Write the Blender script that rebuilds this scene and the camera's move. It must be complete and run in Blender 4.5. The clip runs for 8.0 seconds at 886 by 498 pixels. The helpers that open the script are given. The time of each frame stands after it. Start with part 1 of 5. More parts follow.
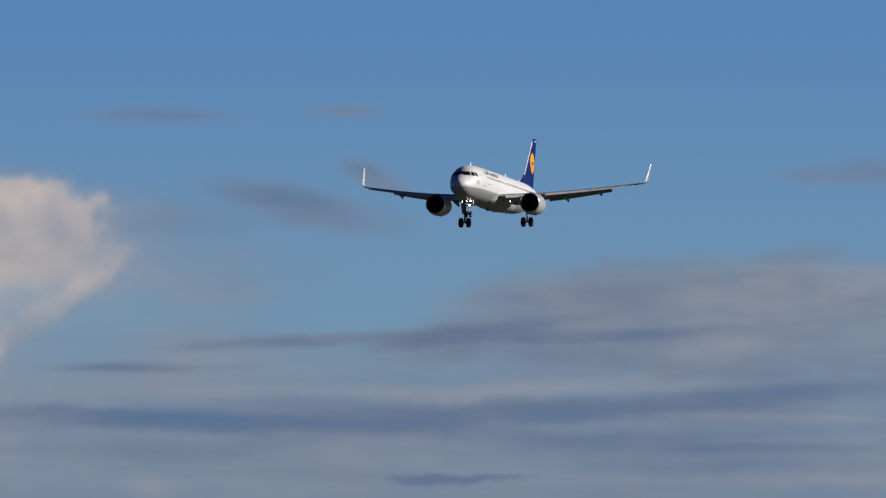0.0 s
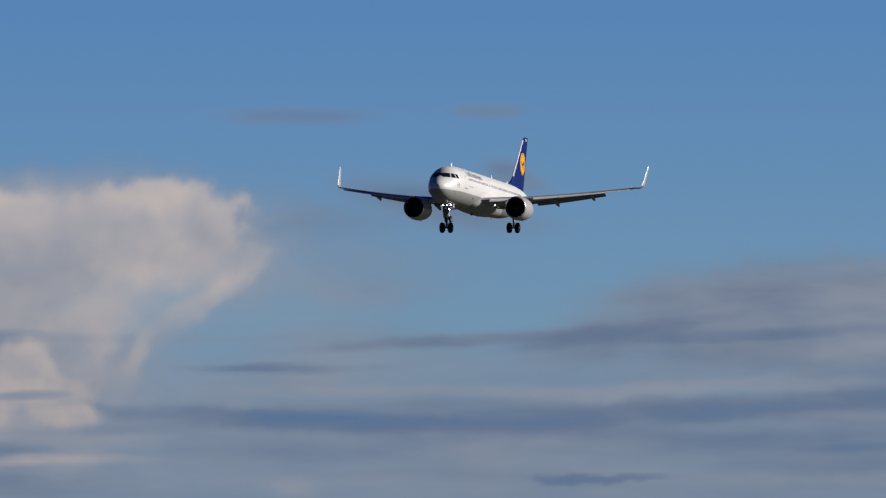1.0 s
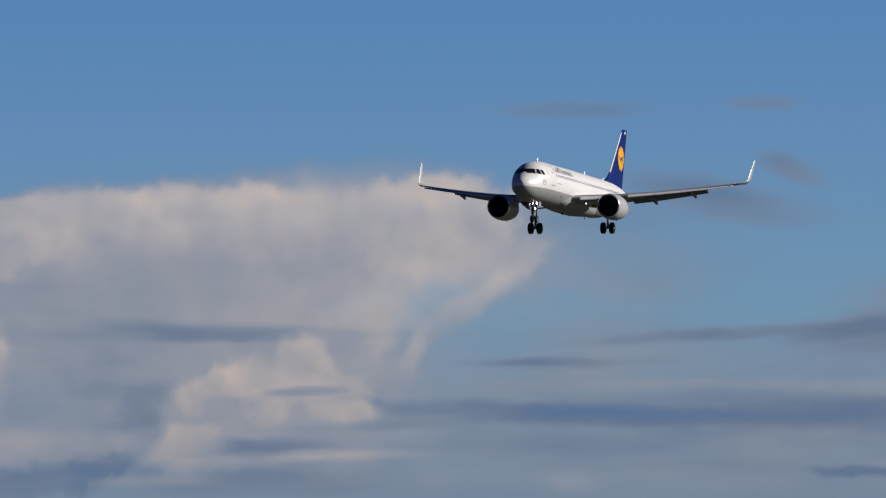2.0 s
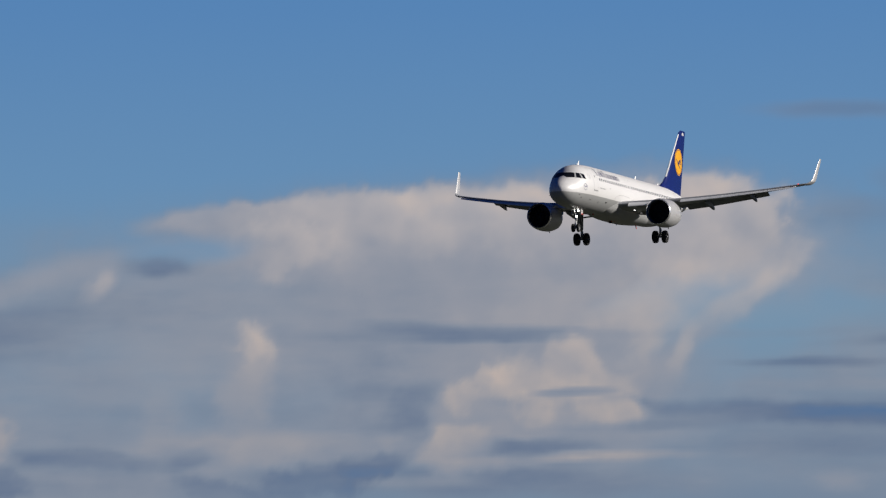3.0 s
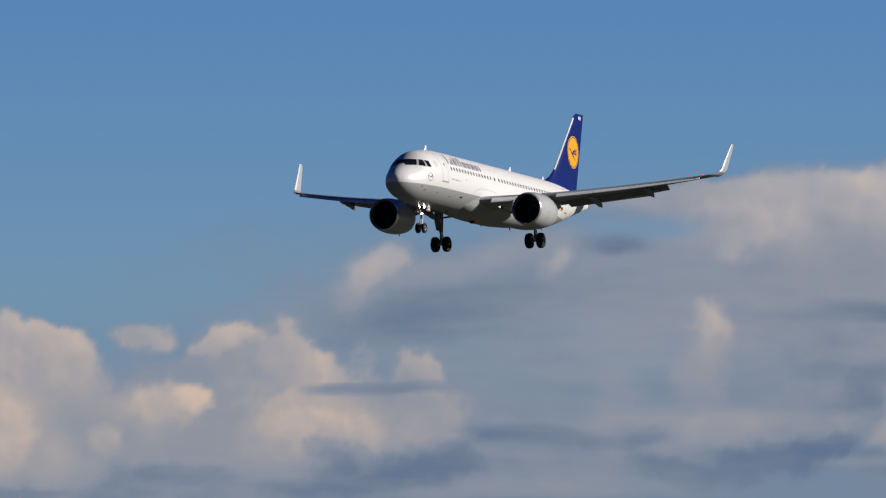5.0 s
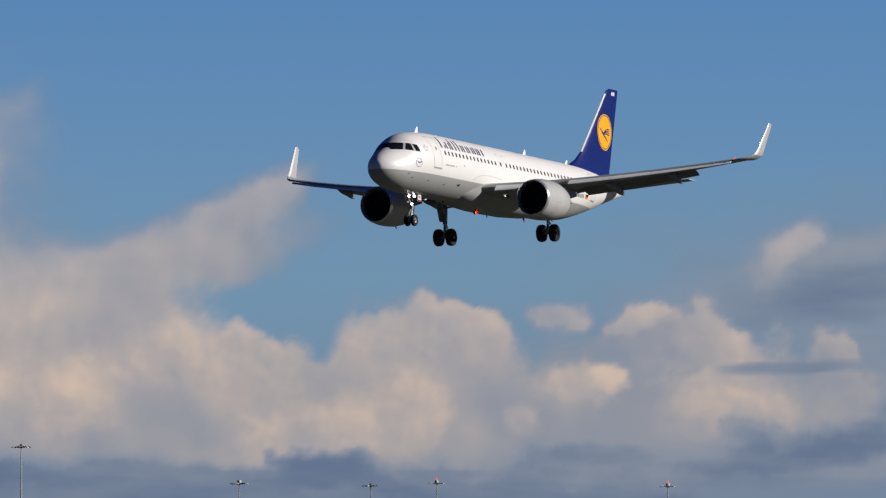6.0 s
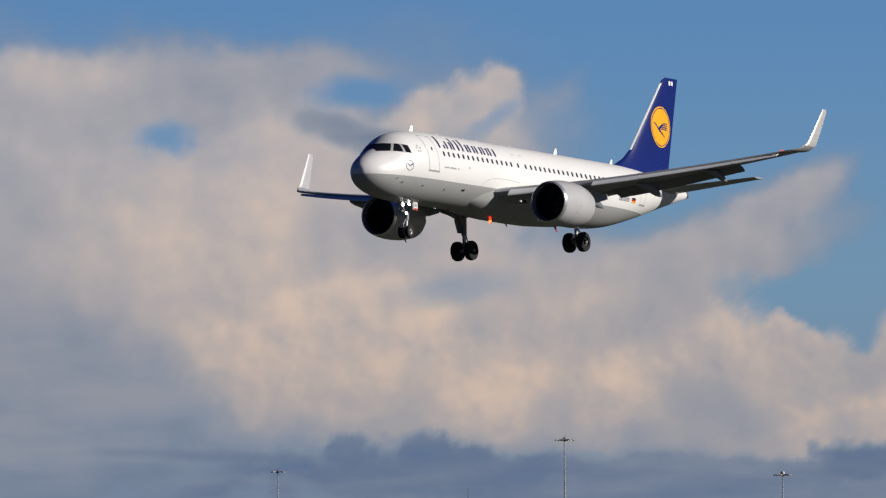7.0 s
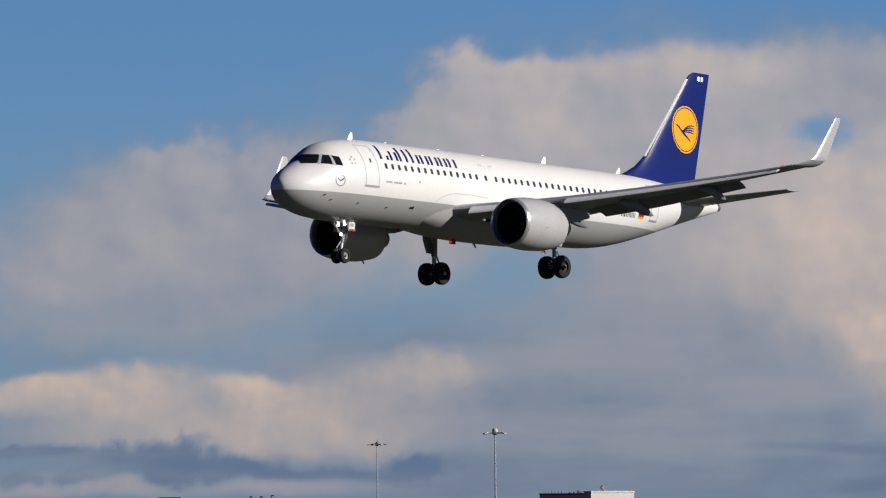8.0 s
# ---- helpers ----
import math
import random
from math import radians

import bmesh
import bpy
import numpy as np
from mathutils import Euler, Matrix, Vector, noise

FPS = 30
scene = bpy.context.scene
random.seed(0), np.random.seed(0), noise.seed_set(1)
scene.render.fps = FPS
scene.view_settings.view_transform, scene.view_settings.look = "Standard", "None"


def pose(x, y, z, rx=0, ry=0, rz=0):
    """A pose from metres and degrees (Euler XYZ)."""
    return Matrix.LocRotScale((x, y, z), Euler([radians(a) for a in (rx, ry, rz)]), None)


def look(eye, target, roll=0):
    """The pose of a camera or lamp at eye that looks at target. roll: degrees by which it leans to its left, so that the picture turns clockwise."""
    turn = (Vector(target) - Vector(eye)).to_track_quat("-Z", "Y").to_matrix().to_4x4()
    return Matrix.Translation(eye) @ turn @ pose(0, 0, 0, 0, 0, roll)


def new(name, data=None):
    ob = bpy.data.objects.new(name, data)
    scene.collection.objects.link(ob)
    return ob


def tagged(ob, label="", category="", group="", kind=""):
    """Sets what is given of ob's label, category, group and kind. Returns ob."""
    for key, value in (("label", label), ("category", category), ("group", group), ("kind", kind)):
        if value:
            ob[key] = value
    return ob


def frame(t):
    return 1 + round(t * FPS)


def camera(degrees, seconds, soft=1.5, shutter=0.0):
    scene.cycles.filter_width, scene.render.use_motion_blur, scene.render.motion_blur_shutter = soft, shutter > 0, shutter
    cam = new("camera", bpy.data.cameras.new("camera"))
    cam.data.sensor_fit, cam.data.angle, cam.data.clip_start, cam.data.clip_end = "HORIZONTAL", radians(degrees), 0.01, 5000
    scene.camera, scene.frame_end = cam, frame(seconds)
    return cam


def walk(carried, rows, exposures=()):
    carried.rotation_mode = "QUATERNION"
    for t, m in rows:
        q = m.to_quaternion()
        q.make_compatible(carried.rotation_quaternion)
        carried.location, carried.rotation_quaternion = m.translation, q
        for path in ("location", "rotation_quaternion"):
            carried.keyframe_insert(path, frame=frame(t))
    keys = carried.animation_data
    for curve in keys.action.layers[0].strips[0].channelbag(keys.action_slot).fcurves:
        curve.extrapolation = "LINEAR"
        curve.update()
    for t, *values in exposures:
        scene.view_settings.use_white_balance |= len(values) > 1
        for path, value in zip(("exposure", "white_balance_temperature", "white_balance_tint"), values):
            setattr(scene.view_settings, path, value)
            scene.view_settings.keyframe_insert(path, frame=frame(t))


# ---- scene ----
cam = camera(7.3075, 8.0, soft=1.25)
walk(cam, [
    (0, pose(0, 0, 4.0, 92.7300, -0.1993, -7.8170)),
    (0.5, pose(0, 0, 4.0, 92.7338, -0.2135, -7.3426)),
    (0.8, pose(0, 0, 4.0, 92.7189, -0.1165, -6.9742)),
    (1, pose(0, 0, 4.0, 92.7282, -0.0554, -6.6357)),
    (1.2, pose(0, 0, 4.0, 92.7181, 0.0223, -6.2076)),
    (1.5, pose(0, 0, 4.0, 92.7120, 0.1566, -5.4064)),
    (1.7, pose(0, 0, 4.0, 92.7008, 0.2547, -4.9686)),
    (2.8, pose(0, 0, 4.0, 92.6852, 0.5614, -2.5923)),
    (3, pose(0, 0, 4.0, 92.7045, 0.5980, -2.1151)),
    (3.2, pose(0, 0, 4.0, 92.7034, 0.6356, -1.4678)),
    (3.5, pose(0, 0, 4.0, 92.7016, 0.7425, -0.7606)),
    (3.8, pose(0, 0, 4.0, 92.6767, 0.6544, -0.2455)),
    (4, pose(0, 0, 4.0, 92.6536, 0.5655, 0.0262)),
    (4.2, pose(0, 0, 4.0, 92.6533, 0.2302, 0.2806)),
    (5.3, pose(0, 0, 4.0, 92.4733, -0.1507, 2.4870)),
    (5.5, pose(0, 0, 4.0, 92.4348, -0.2523, 3.2233)),
    (5.8, pose(0, 0, 4.0, 92.3849, -0.0893, 4.3475)),
    (6, pose(0, 0, 4.0, 92.3643, -0.0239, 5.0611)),
    (6.2, pose(0, 0, 4.0, 92.3525, 0.1279, 5.7645)),
    (6.3, pose(0, 0, 4.0, 92.3501, 0.1577, 6.2033)),
    (6.5, pose(0, 0, 4.0, 92.3308, 0.1187, 7.1619)),
    (6.8, pose(0, 0, 4.0, 92.3147, 0.3563, 8.5621)),
    (7, pose(0, 0, 4.0, 92.3107, 0.3756, 9.5468)),
    (7.2, pose(0, 0, 4.0, 92.2976, 0.4520, 10.4934)),
    (7.5, pose(0, 0, 4.0, 92.3061, 0.6769, 11.9423)),
    (7.7, pose(0, 0, 4.0, 92.2936, 0.4837, 13.1950)),
    (7.8, pose(0, 0, 4.0, 92.2951, 0.4511, 13.7593)),
    (8, pose(0, 0, 4.0, 92.2958, 0.5297, 14.9808)),
])

# ---- sky, sun ----
SUN_AZ, SUN_EL = 359.0, 22.0          # degrees, counter-clockwise from +x; height
sun_way = Vector((math.cos(radians(SUN_AZ)) * math.cos(radians(SUN_EL)),
                  math.sin(radians(SUN_AZ)) * math.cos(radians(SUN_EL)), math.sin(radians(SUN_EL))))
world = bpy.data.worlds.new("world")
scene.world = world
world.use_nodes = True
wn = world.node_tree.nodes
sky = wn.new("ShaderNodeTexSky")
sky.sky_type, sky.sun_disc = "NISHITA", False
sky.sun_elevation, sky.sun_rotation = radians(SUN_EL), radians(90 - SUN_AZ)
wn["Background"].inputs["Strength"].default_value = 0.012
sky.ozone_density, sky.dust_density, sky.air_density = 7.0, 0.2, 1.0
cool = wn.new("ShaderNodeMix")
cool.data_type, cool.blend_type = "RGBA", "MULTIPLY"
cool.inputs["Factor"].default_value, cool.inputs["B"].default_value = 1.0, (0.45, 0.82, 1.85, 1)
world.node_tree.links.new(sky.outputs[0], cool.inputs["A"])
world.node_tree.links.new(cool.outputs["Result"], wn["Background"].inputs["Color"])
sun = new("sun", bpy.data.lights.new("sun", "SUN"))
sun.data.energy, sun.data.angle, sun.data.color = 4.4, radians(0.5), (1.0, 0.945, 0.865)
sun.matrix_world = look((0, 0, 50), Vector((0, 0, 50)) - sun_way)


# ---- materials ----
def srgb(r, g, b):
    return tuple(((c / 255 + 0.055) / 1.055) ** 2.4 if c > 10 else c / 255 / 12.92 for c in (r, g, b)) + (1.0,)


def material(name, colour, rough=0.5, metal=0.0, vary=0.06, scale=2.0, bump=0.0, coat=0.0, emit=0.0, emit_colour=None):
    """A surface with faint stains at two scales and fine relief."""
    m = bpy.data.materials.new(name)
    m.use_nodes = True
    nodes, links = m.node_tree.nodes, m.node_tree.links
    b = nodes["Principled BSDF"]
    b.inputs["Roughness"].default_value, b.inputs["Metallic"].default_value = rough, metal
    b.inputs["Coat Weight"].default_value = coat
    b.inputs["Coat Roughness"].default_value = 0.12
    where = nodes.new("ShaderNodeTexCoord")
    big, fine = nodes.new("ShaderNodeTexNoise"), nodes.new("ShaderNodeTexNoise")
    big.inputs["Scale"].default_value, fine.inputs["Scale"].default_value = scale * 0.4, scale * 6
    big.inputs["Detail"].default_value = fine.inputs["Detail"].default_value = 4
    add = nodes.new("ShaderNodeMath")
    add.operation = "ADD"
    ramp = nodes.new("ShaderNodeMapRange")
    ramp.inputs["From Min"].default_value, ramp.inputs["From Max"].default_value = 0.7, 1.3
    ramp.inputs["To Min"].default_value, ramp.inputs["To Max"].default_value = 1 - vary, 1 + vary
    mix = nodes.new("ShaderNodeVectorMath")
    mix.operation = "SCALE"
    mix.inputs[0].default_value = colour[:3]
    for n in (big, fine):
        links.new(where.outputs["Object"], n.inputs["Vector"])
    links.new(big.outputs["Fac"], add.inputs[0])
    links.new(fine.outputs["Fac"], add.inputs[1])
    links.new(add.outputs[0], ramp.inputs["Value"])
    links.new(ramp.outputs[0], mix.inputs["Scale"])
    links.new(mix.outputs[0], b.inputs["Base Color"])
    if bump:
        bp = nodes.new("ShaderNodeBump")
        bp.inputs["Strength"].default_value, bp.inputs["Distance"].default_value = bump, 0.02
        links.new(fine.outputs["Fac"], bp.inputs["Height"])
        links.new(bp.outputs[0], b.inputs["Normal"])
    if emit:
        b.inputs["Emission Color"].default_value = emit_colour or colour
        b.inputs["Emission Strength"].default_value = emit
    return m


def two_tone(name, upper, lower, level):
    """White livery paint over a grey belly: the line between them runs level along the hull."""
    m = material(name, upper, rough=0.38, vary=0.03, scale=1.2, coat=0.12)
    nodes, links = m.node_tree.nodes, m.node_tree.links
    b = nodes["Principled BSDF"]
    scaled = b.inputs["Base Color"].links[0].from_node
    where = nodes.new("ShaderNodeTexCoord")
    split = nodes.new("ShaderNodeSeparateXYZ")
    step = nodes.new("ShaderNodeMapRange")
    step.inputs["From Min"].default_value, step.inputs["From Max"].default_value = level - 0.012, level + 0.012
    tone = nodes.new("ShaderNodeMix")
    tone.data_type = "RGBA"
    tone.inputs["A"].default_value, tone.inputs["B"].default_value = lower, upper
    links.new(where.outputs["Object"], split.inputs[0])
    links.new(split.outputs["Z"], step.inputs["Value"])
    links.new(step.outputs[0], tone.inputs["Factor"])
    links.new(tone.outputs["Result"], scaled.inputs[0])
    return m


WHITE = two_tone("hull_paint", (0.83, 0.82, 0.815, 1), (0.38, 0.385, 0.385, 1), -0.80)
GREY = material("wing_grey_paint", (0.33, 0.34, 0.36, 1), 0.38, vary=0.08, scale=1.5, coat=0.2)
FLAP_GREY = material("flap_and_shade_grey", (0.20, 0.21, 0.23, 1), 0.45, vary=0.10, scale=2.0)
COWL = material("cowl_paint", (0.50, 0.50, 0.51, 1), 0.28, vary=0.06, scale=1.5, coat=0.3)
METAL = material("slat_paint", (0.82, 0.83, 0.84, 1), 0.30, vary=0.05)
LIP = material("polished_metal", (0.84, 0.84, 0.85, 1), 0.24, metal=0.75, vary=0.05)
DULL = material("dull_metal", (0.35, 0.34, 0.33, 1), 0.45, metal=0.9, vary=0.12, scale=4)
DARK = material("inlet_dark", (0.03, 0.03, 0.034, 1), 0.5, vary=0.1)
BLADE = material("fan_blade_metal", (0.10, 0.10, 0.11, 1), 0.4, metal=0.7)
GEAR = material("gear_grey_paint", (0.30, 0.30, 0.31, 1), 0.45, vary=0.12, scale=6)
RIM = material("dark_rim_metal", (0.022, 0.021, 0.020, 1), 0.7, metal=0.2, vary=0.2, scale=8)
TYRE = material("tyre_rubber", (0.014, 0.014, 0.015, 1), 0.9, vary=0.2, scale=8, bump=0.2)
BLUE = material("livery_blue_paint", (0.010, 0.020, 0.150, 1), 0.25, vary=0.05, scale=1.0, coat=0.4)
YELLOW = material("livery_yellow_paint", (0.90, 0.42, 0.005, 1), 0.4, vary=0.03, coat=0.1)
GLASS = material("cockpit_glass", (0.012, 0.013, 0.016, 1), 0.08, vary=0.02)
PANE = material("cabin_window_glass", (0.055, 0.06, 0.075, 1), 0.12, vary=0.05)
TITLE = material("title_paint", (0.012, 0.013, 0.075, 1), 0.35, vary=0.05, coat=0.2)
SEAM = material("faint_seam_grey", (0.52, 0.52, 0.52, 1), 0.5, vary=0.05)
FAINT = material("faint_exit_seam", (0.70, 0.69, 0.68, 1), 0.5, vary=0.05)
LINE = material("panel_gap_grey", (0.36, 0.36, 0.37, 1), 0.5, vary=0.05)
LAMP = material("landing_lamp_lit", (1, 1, 1, 1), 0.3, emit=14, emit_colour=(1.0, 0.97, 0.92, 1))
REDLAMP = material("red_lamp_lit", (0.9, 0.05, 0.02, 1), 0.3, emit=1.2, emit_colour=(1.0, 0.06, 0.02, 1))
PLATE = material("white_plate", (0.7, 0.7, 0.68, 1), 0.5)
FLASH = material("flashing_lamp", (0.9, 0.1, 0.02, 1), 0.3, emit=18, emit_colour=(1.0, 0.035, 0.008, 1))
BLACKF = material("flag_black", (0.01, 0.01, 0.01, 1), 0.5)
REDF = material("flag_red", (0.5, 0.015, 0.01, 1), 0.5)
GRASS = material("airfield_grass", (0.036, 0.040, 0.022, 1), 0.9, vary=0.35, scale=0.05)
MASTM = material("mast_galvanised_steel", (0.40, 0.41, 0.42, 1), 0.5, vary=0.1)
FLOOD = material("floodlight_housing", (0.16, 0.16, 0.17, 1), 0.5, vary=0.1)
CLADD = material("dark_cladding", (0.022, 0.030, 0.062, 1), 0.6, vary=0.15, scale=0.5)
CLADL = material("pale_cladding", (0.55, 0.54, 0.52, 1), 0.6, vary=0.08, scale=0.5)


# ---- mesh helpers ----
def part(name, bm, mat, parent=None, label="", smooth=True):
    """Links a bmesh as one mesh object under a thing or a part."""
    bmesh.ops.recalc_face_normals(bm, faces=bm.faces)
    me = bpy.data.meshes.new(name)
    bm.to_mesh(me)
    bm.free()
    me.materials.append(mat)
    if smooth:
        me.shade_smooth()
        me.set_sharp_from_angle(angle=radians(38))
    ob = new(name, me)
    if parent:
        ob.parent = parent
    return tagged(ob, label)


def thing(name, label, category, group="", kind=""):
    return tagged(new(name), label, category, group, kind)


def loft(rings, closed=True, caps=True, bm=None):
    """Skins rings of equal length."""
    bm = bm or bmesh.new()
    vs = [[bm.verts.new(p) for p in ring] for ring in rings]
    n = len(vs[0])
    for a, b in zip(vs, vs[1:]):
        for i in range(n if closed else n - 1):
            bm.faces.new((a[i], a[(i + 1) % n], b[(i + 1) % n], b[i]))
    if caps and closed:
        bm.faces.new(vs[0][::-1])
        bm.faces.new(vs[-1])
    return bm


def ring_x(x, cy, cz, ry, rz, n=32):
    return [(x, cy + ry * math.cos(2 * math.pi * i / n), cz + rz * math.sin(2 * math.pi * i / n)) for i in range(n)]


def tube(a, b, r, r2=None, n=12, bm=None):
    """A round bar from a to b."""
    bm = bm or bmesh.new()
    a, b = Vector(a), Vector(b)
    q = (b - a).to_track_quat("Z", "Y")
    rings = [[c + q @ Vector((rr * math.cos(2 * math.pi * i / n), rr * math.sin(2 * math.pi * i / n), 0)) for i in range(n)]
             for c, rr in ((a, r), (b, r if r2 is None else r2))]
    return loft(rings, bm=bm)


def box(cx, cy, cz, sx, sy, sz, bevel=0.0, bm=None):
    bm = bm or bmesh.new()
    made = bmesh.ops.create_cube(bm, size=1, matrix=Matrix.Translation((cx, cy, cz)) @ Matrix.Diagonal((sx, sy, sz, 1)))
    if bevel:
        edges = list({e for v in made["verts"] for e in v.link_edges})
        bmesh.ops.bevel(bm, geom=edges, offset=bevel, segments=2, affect="EDGES", profile=0.5)
    return bm


def slab(outline, normal, thick):
    """A flat plate from an outline of points, thickened along a normal."""
    n = Vector(normal).normalized() * thick / 2
    return loft([[Vector(p) - n for p in outline], [Vector(p) + n for p in outline]])


# ---- hull form: distance aft, top, bottom, half width ----
HULL = ((0.10, -0.52, -0.66, 0.06), (0.18, -0.28, -0.92, 0.34), (0.36, -0.06, -1.17, 0.57), (0.70, 0.20, -1.44, 0.86),
        (1.18, 0.47, -1.67, 1.13), (1.75, 0.76, -1.83, 1.36), (2.15, 1.04, -1.91, 1.49), (2.6, 1.38, -1.97, 1.61),
        (3.05, 1.65, -2.01, 1.72), (3.6, 1.84, -2.04, 1.82), (4.4, 1.98, -2.06, 1.91), (5.4, 2.08, -2.07, 1.96),
        (6.6, 2.13, -2.07, 1.975), (15.0, 2.13, -2.07, 1.975), (24.0, 2.10, -2.07, 1.975), (25.5, 2.10, -1.99, 1.95),
        (27.0, 2.09, -1.80, 1.87), (29.0, 2.06, -1.38, 1.68), (31.0, 1.95, -0.88, 1.40), (33.0, 1.78, -0.34, 1.04),
        (35.0, 1.52, 0.18, 0.66), (36.4, 1.30, 0.52, 0.38), (37.0, 1.18, 0.66, 0.24))


def hull_at(s):
    """Top, bottom and half width, eased between the stations."""
    k = max(i for i in range(len(HULL)) if HULL[i][0] <= s or i == 0)
    k = min(k, len(HULL) - 2)
    a, b = HULL[k], HULL[k + 1]
    u = (s - a[0]) / (b[0] - a[0])
    out = []
    for j in (1, 2, 3):
        p = HULL[max(k - 1, 0)]
        q = HULL[min(k + 2, len(HULL) - 1)]
        h = b[0] - a[0]
        ma = (b[j] - p[j]) / (b[0] - p[0]) * h if k else (b[j] - a[j])
        mb = (q[j] - a[j]) / (q[0] - a[0]) * h if k + 2 < len(HULL) else (b[j] - a[j])
        if k < 2:
            ma, mb = b[j] - a[j], b[j] - a[j]
        out.append(a[j] * (2 * u**3 - 3 * u**2 + 1) + ma * (u**3 - 2 * u**2 + u) + b[j] * (-2 * u**3 + 3 * u**2) + mb * (u**3 - u**2))
    return out


def hull_point(s, angle, off=0.0):
    """A point of the hull: angle in degrees from the port side upwards."""
    top, bot, hw = hull_at(s)
    a = radians(angle)
    zc, hh = (top + bot) / 2, (top - bot) / 2
    return Vector((-s, (hw + off) * math.cos(a), zc + (hh + off) * math.sin(a)))


def hull_spot(s, z, off=0.0, side=1):
    """The hull's point at a height z."""
    top, bot, hw = hull_at(s)
    zc, hh = (top + bot) / 2, (top - bot) / 2
    a = math.degrees(math.asin(max(-1, min(1, (z - zc) / hh))))
    p = hull_point(s, a, off)
    return Vector((p.x, p.y * side, p.z))


def hull_patch(corners, off, side=1, nu=6, nv=5):
    """A curved plate on the hull between four corners (s, z): low fore, low aft, high aft, high fore."""
    (s0, z0), (s1, z1), (s2, z2), (s3, z3) = corners
    rows = []
    for j in range(nv + 1):
        v = j / nv
        row = []
        for i in range(nu + 1):
            u = i / nu
            s = (s0 * (1 - u) + s1 * u) * (1 - v) + (s3 * (1 - u) + s2 * u) * v
            z = (z0 * (1 - u) + z1 * u) * (1 - v) + (z3 * (1 - u) + z2 * u) * v
            row.append(hull_spot(s, z, off, side))
        rows.append(row)
    return loft(rows, closed=False)


def hull_frame(s0, s1, z0, z1, w, off, side=1):
    """A thin outline on the hull (a door's gap)."""
    bm = bmesh.new()
    for q in (((s0, z0), (s0 + w, z0), (s0 + w, z1), (s0, z1)), ((s1 - w, z0), (s1, z0), (s1, z1), (s1 - w, z1)),
              ((s0, z0), (s1, z0), (s1, z0 + w), (s0, z0 + w)), ((s0, z1 - w), (s1, z1 - w), (s1, z1), (s0, z1))):
        rows = []
        for j in range(21):
            v = j / 20
            rows.append([hull_spot(q[0][0] * (1 - u) + q[1][0] * u, q[0][1] * (1 - v) + q[3][1] * v, off, side) for u in (0, 1)])
        loft(rows, closed=False, bm=bm)
    return bm


# ---- wing form ----
def foil(chord, thick, camber=0.015, n=14):
    """An aerofoil outline, from the trailing edge over the top: (aft, up) pairs, the leading edge at 0."""
    pts = []
    for i in range(2 * n):
        a = math.pi * i / n
        c = (1 + math.cos(a)) / 2
        t = thick * 5 * (0.2969 * math.sqrt(c) - 0.126 * c - 0.3516 * c * c + 0.2843 * c**3 - 0.1030 * c**4)
        up = 1 if i < n else -1
        pts.append((c * chord, (camber * 4 * c * (1 - c) + up * t) * chord))
    return pts


ROOT_Y, KINK_Y, TIP_Y = 1.75, 6.4, 16.95


def wing_line(y):
    """Leading edge, trailing edge and height of the wing at a distance y from the centre."""
    le = 12.05 + (y - 1.9) * 0.520
    te = 18.25 + max(0, y - KINK_Y) * 0.308
    u = (y - 1.9) / 15
    return le, te, -1.17 + (y - 1.9) * 0.104 + 0.60 * u * u


def wing_rings(side, ys, fore=0.0, aft=1.0):
    rings = []
    for y in ys:
        le, te, z = wing_line(y)
        u = (y - 1.9) / 15
        tw = radians(3.5 - 5 * u)
        c = te - le
        ring = []
        for a, b in foil(c * aft, (0.135 - 0.035 * u) / aft ** 0.3):
            ring.append((-(le + a * math.cos(tw) + b * math.sin(tw)), side * y, z + b * math.cos(tw) - (a - 0.4 * c) * math.sin(tw)))
        rings.append(ring)
    return rings


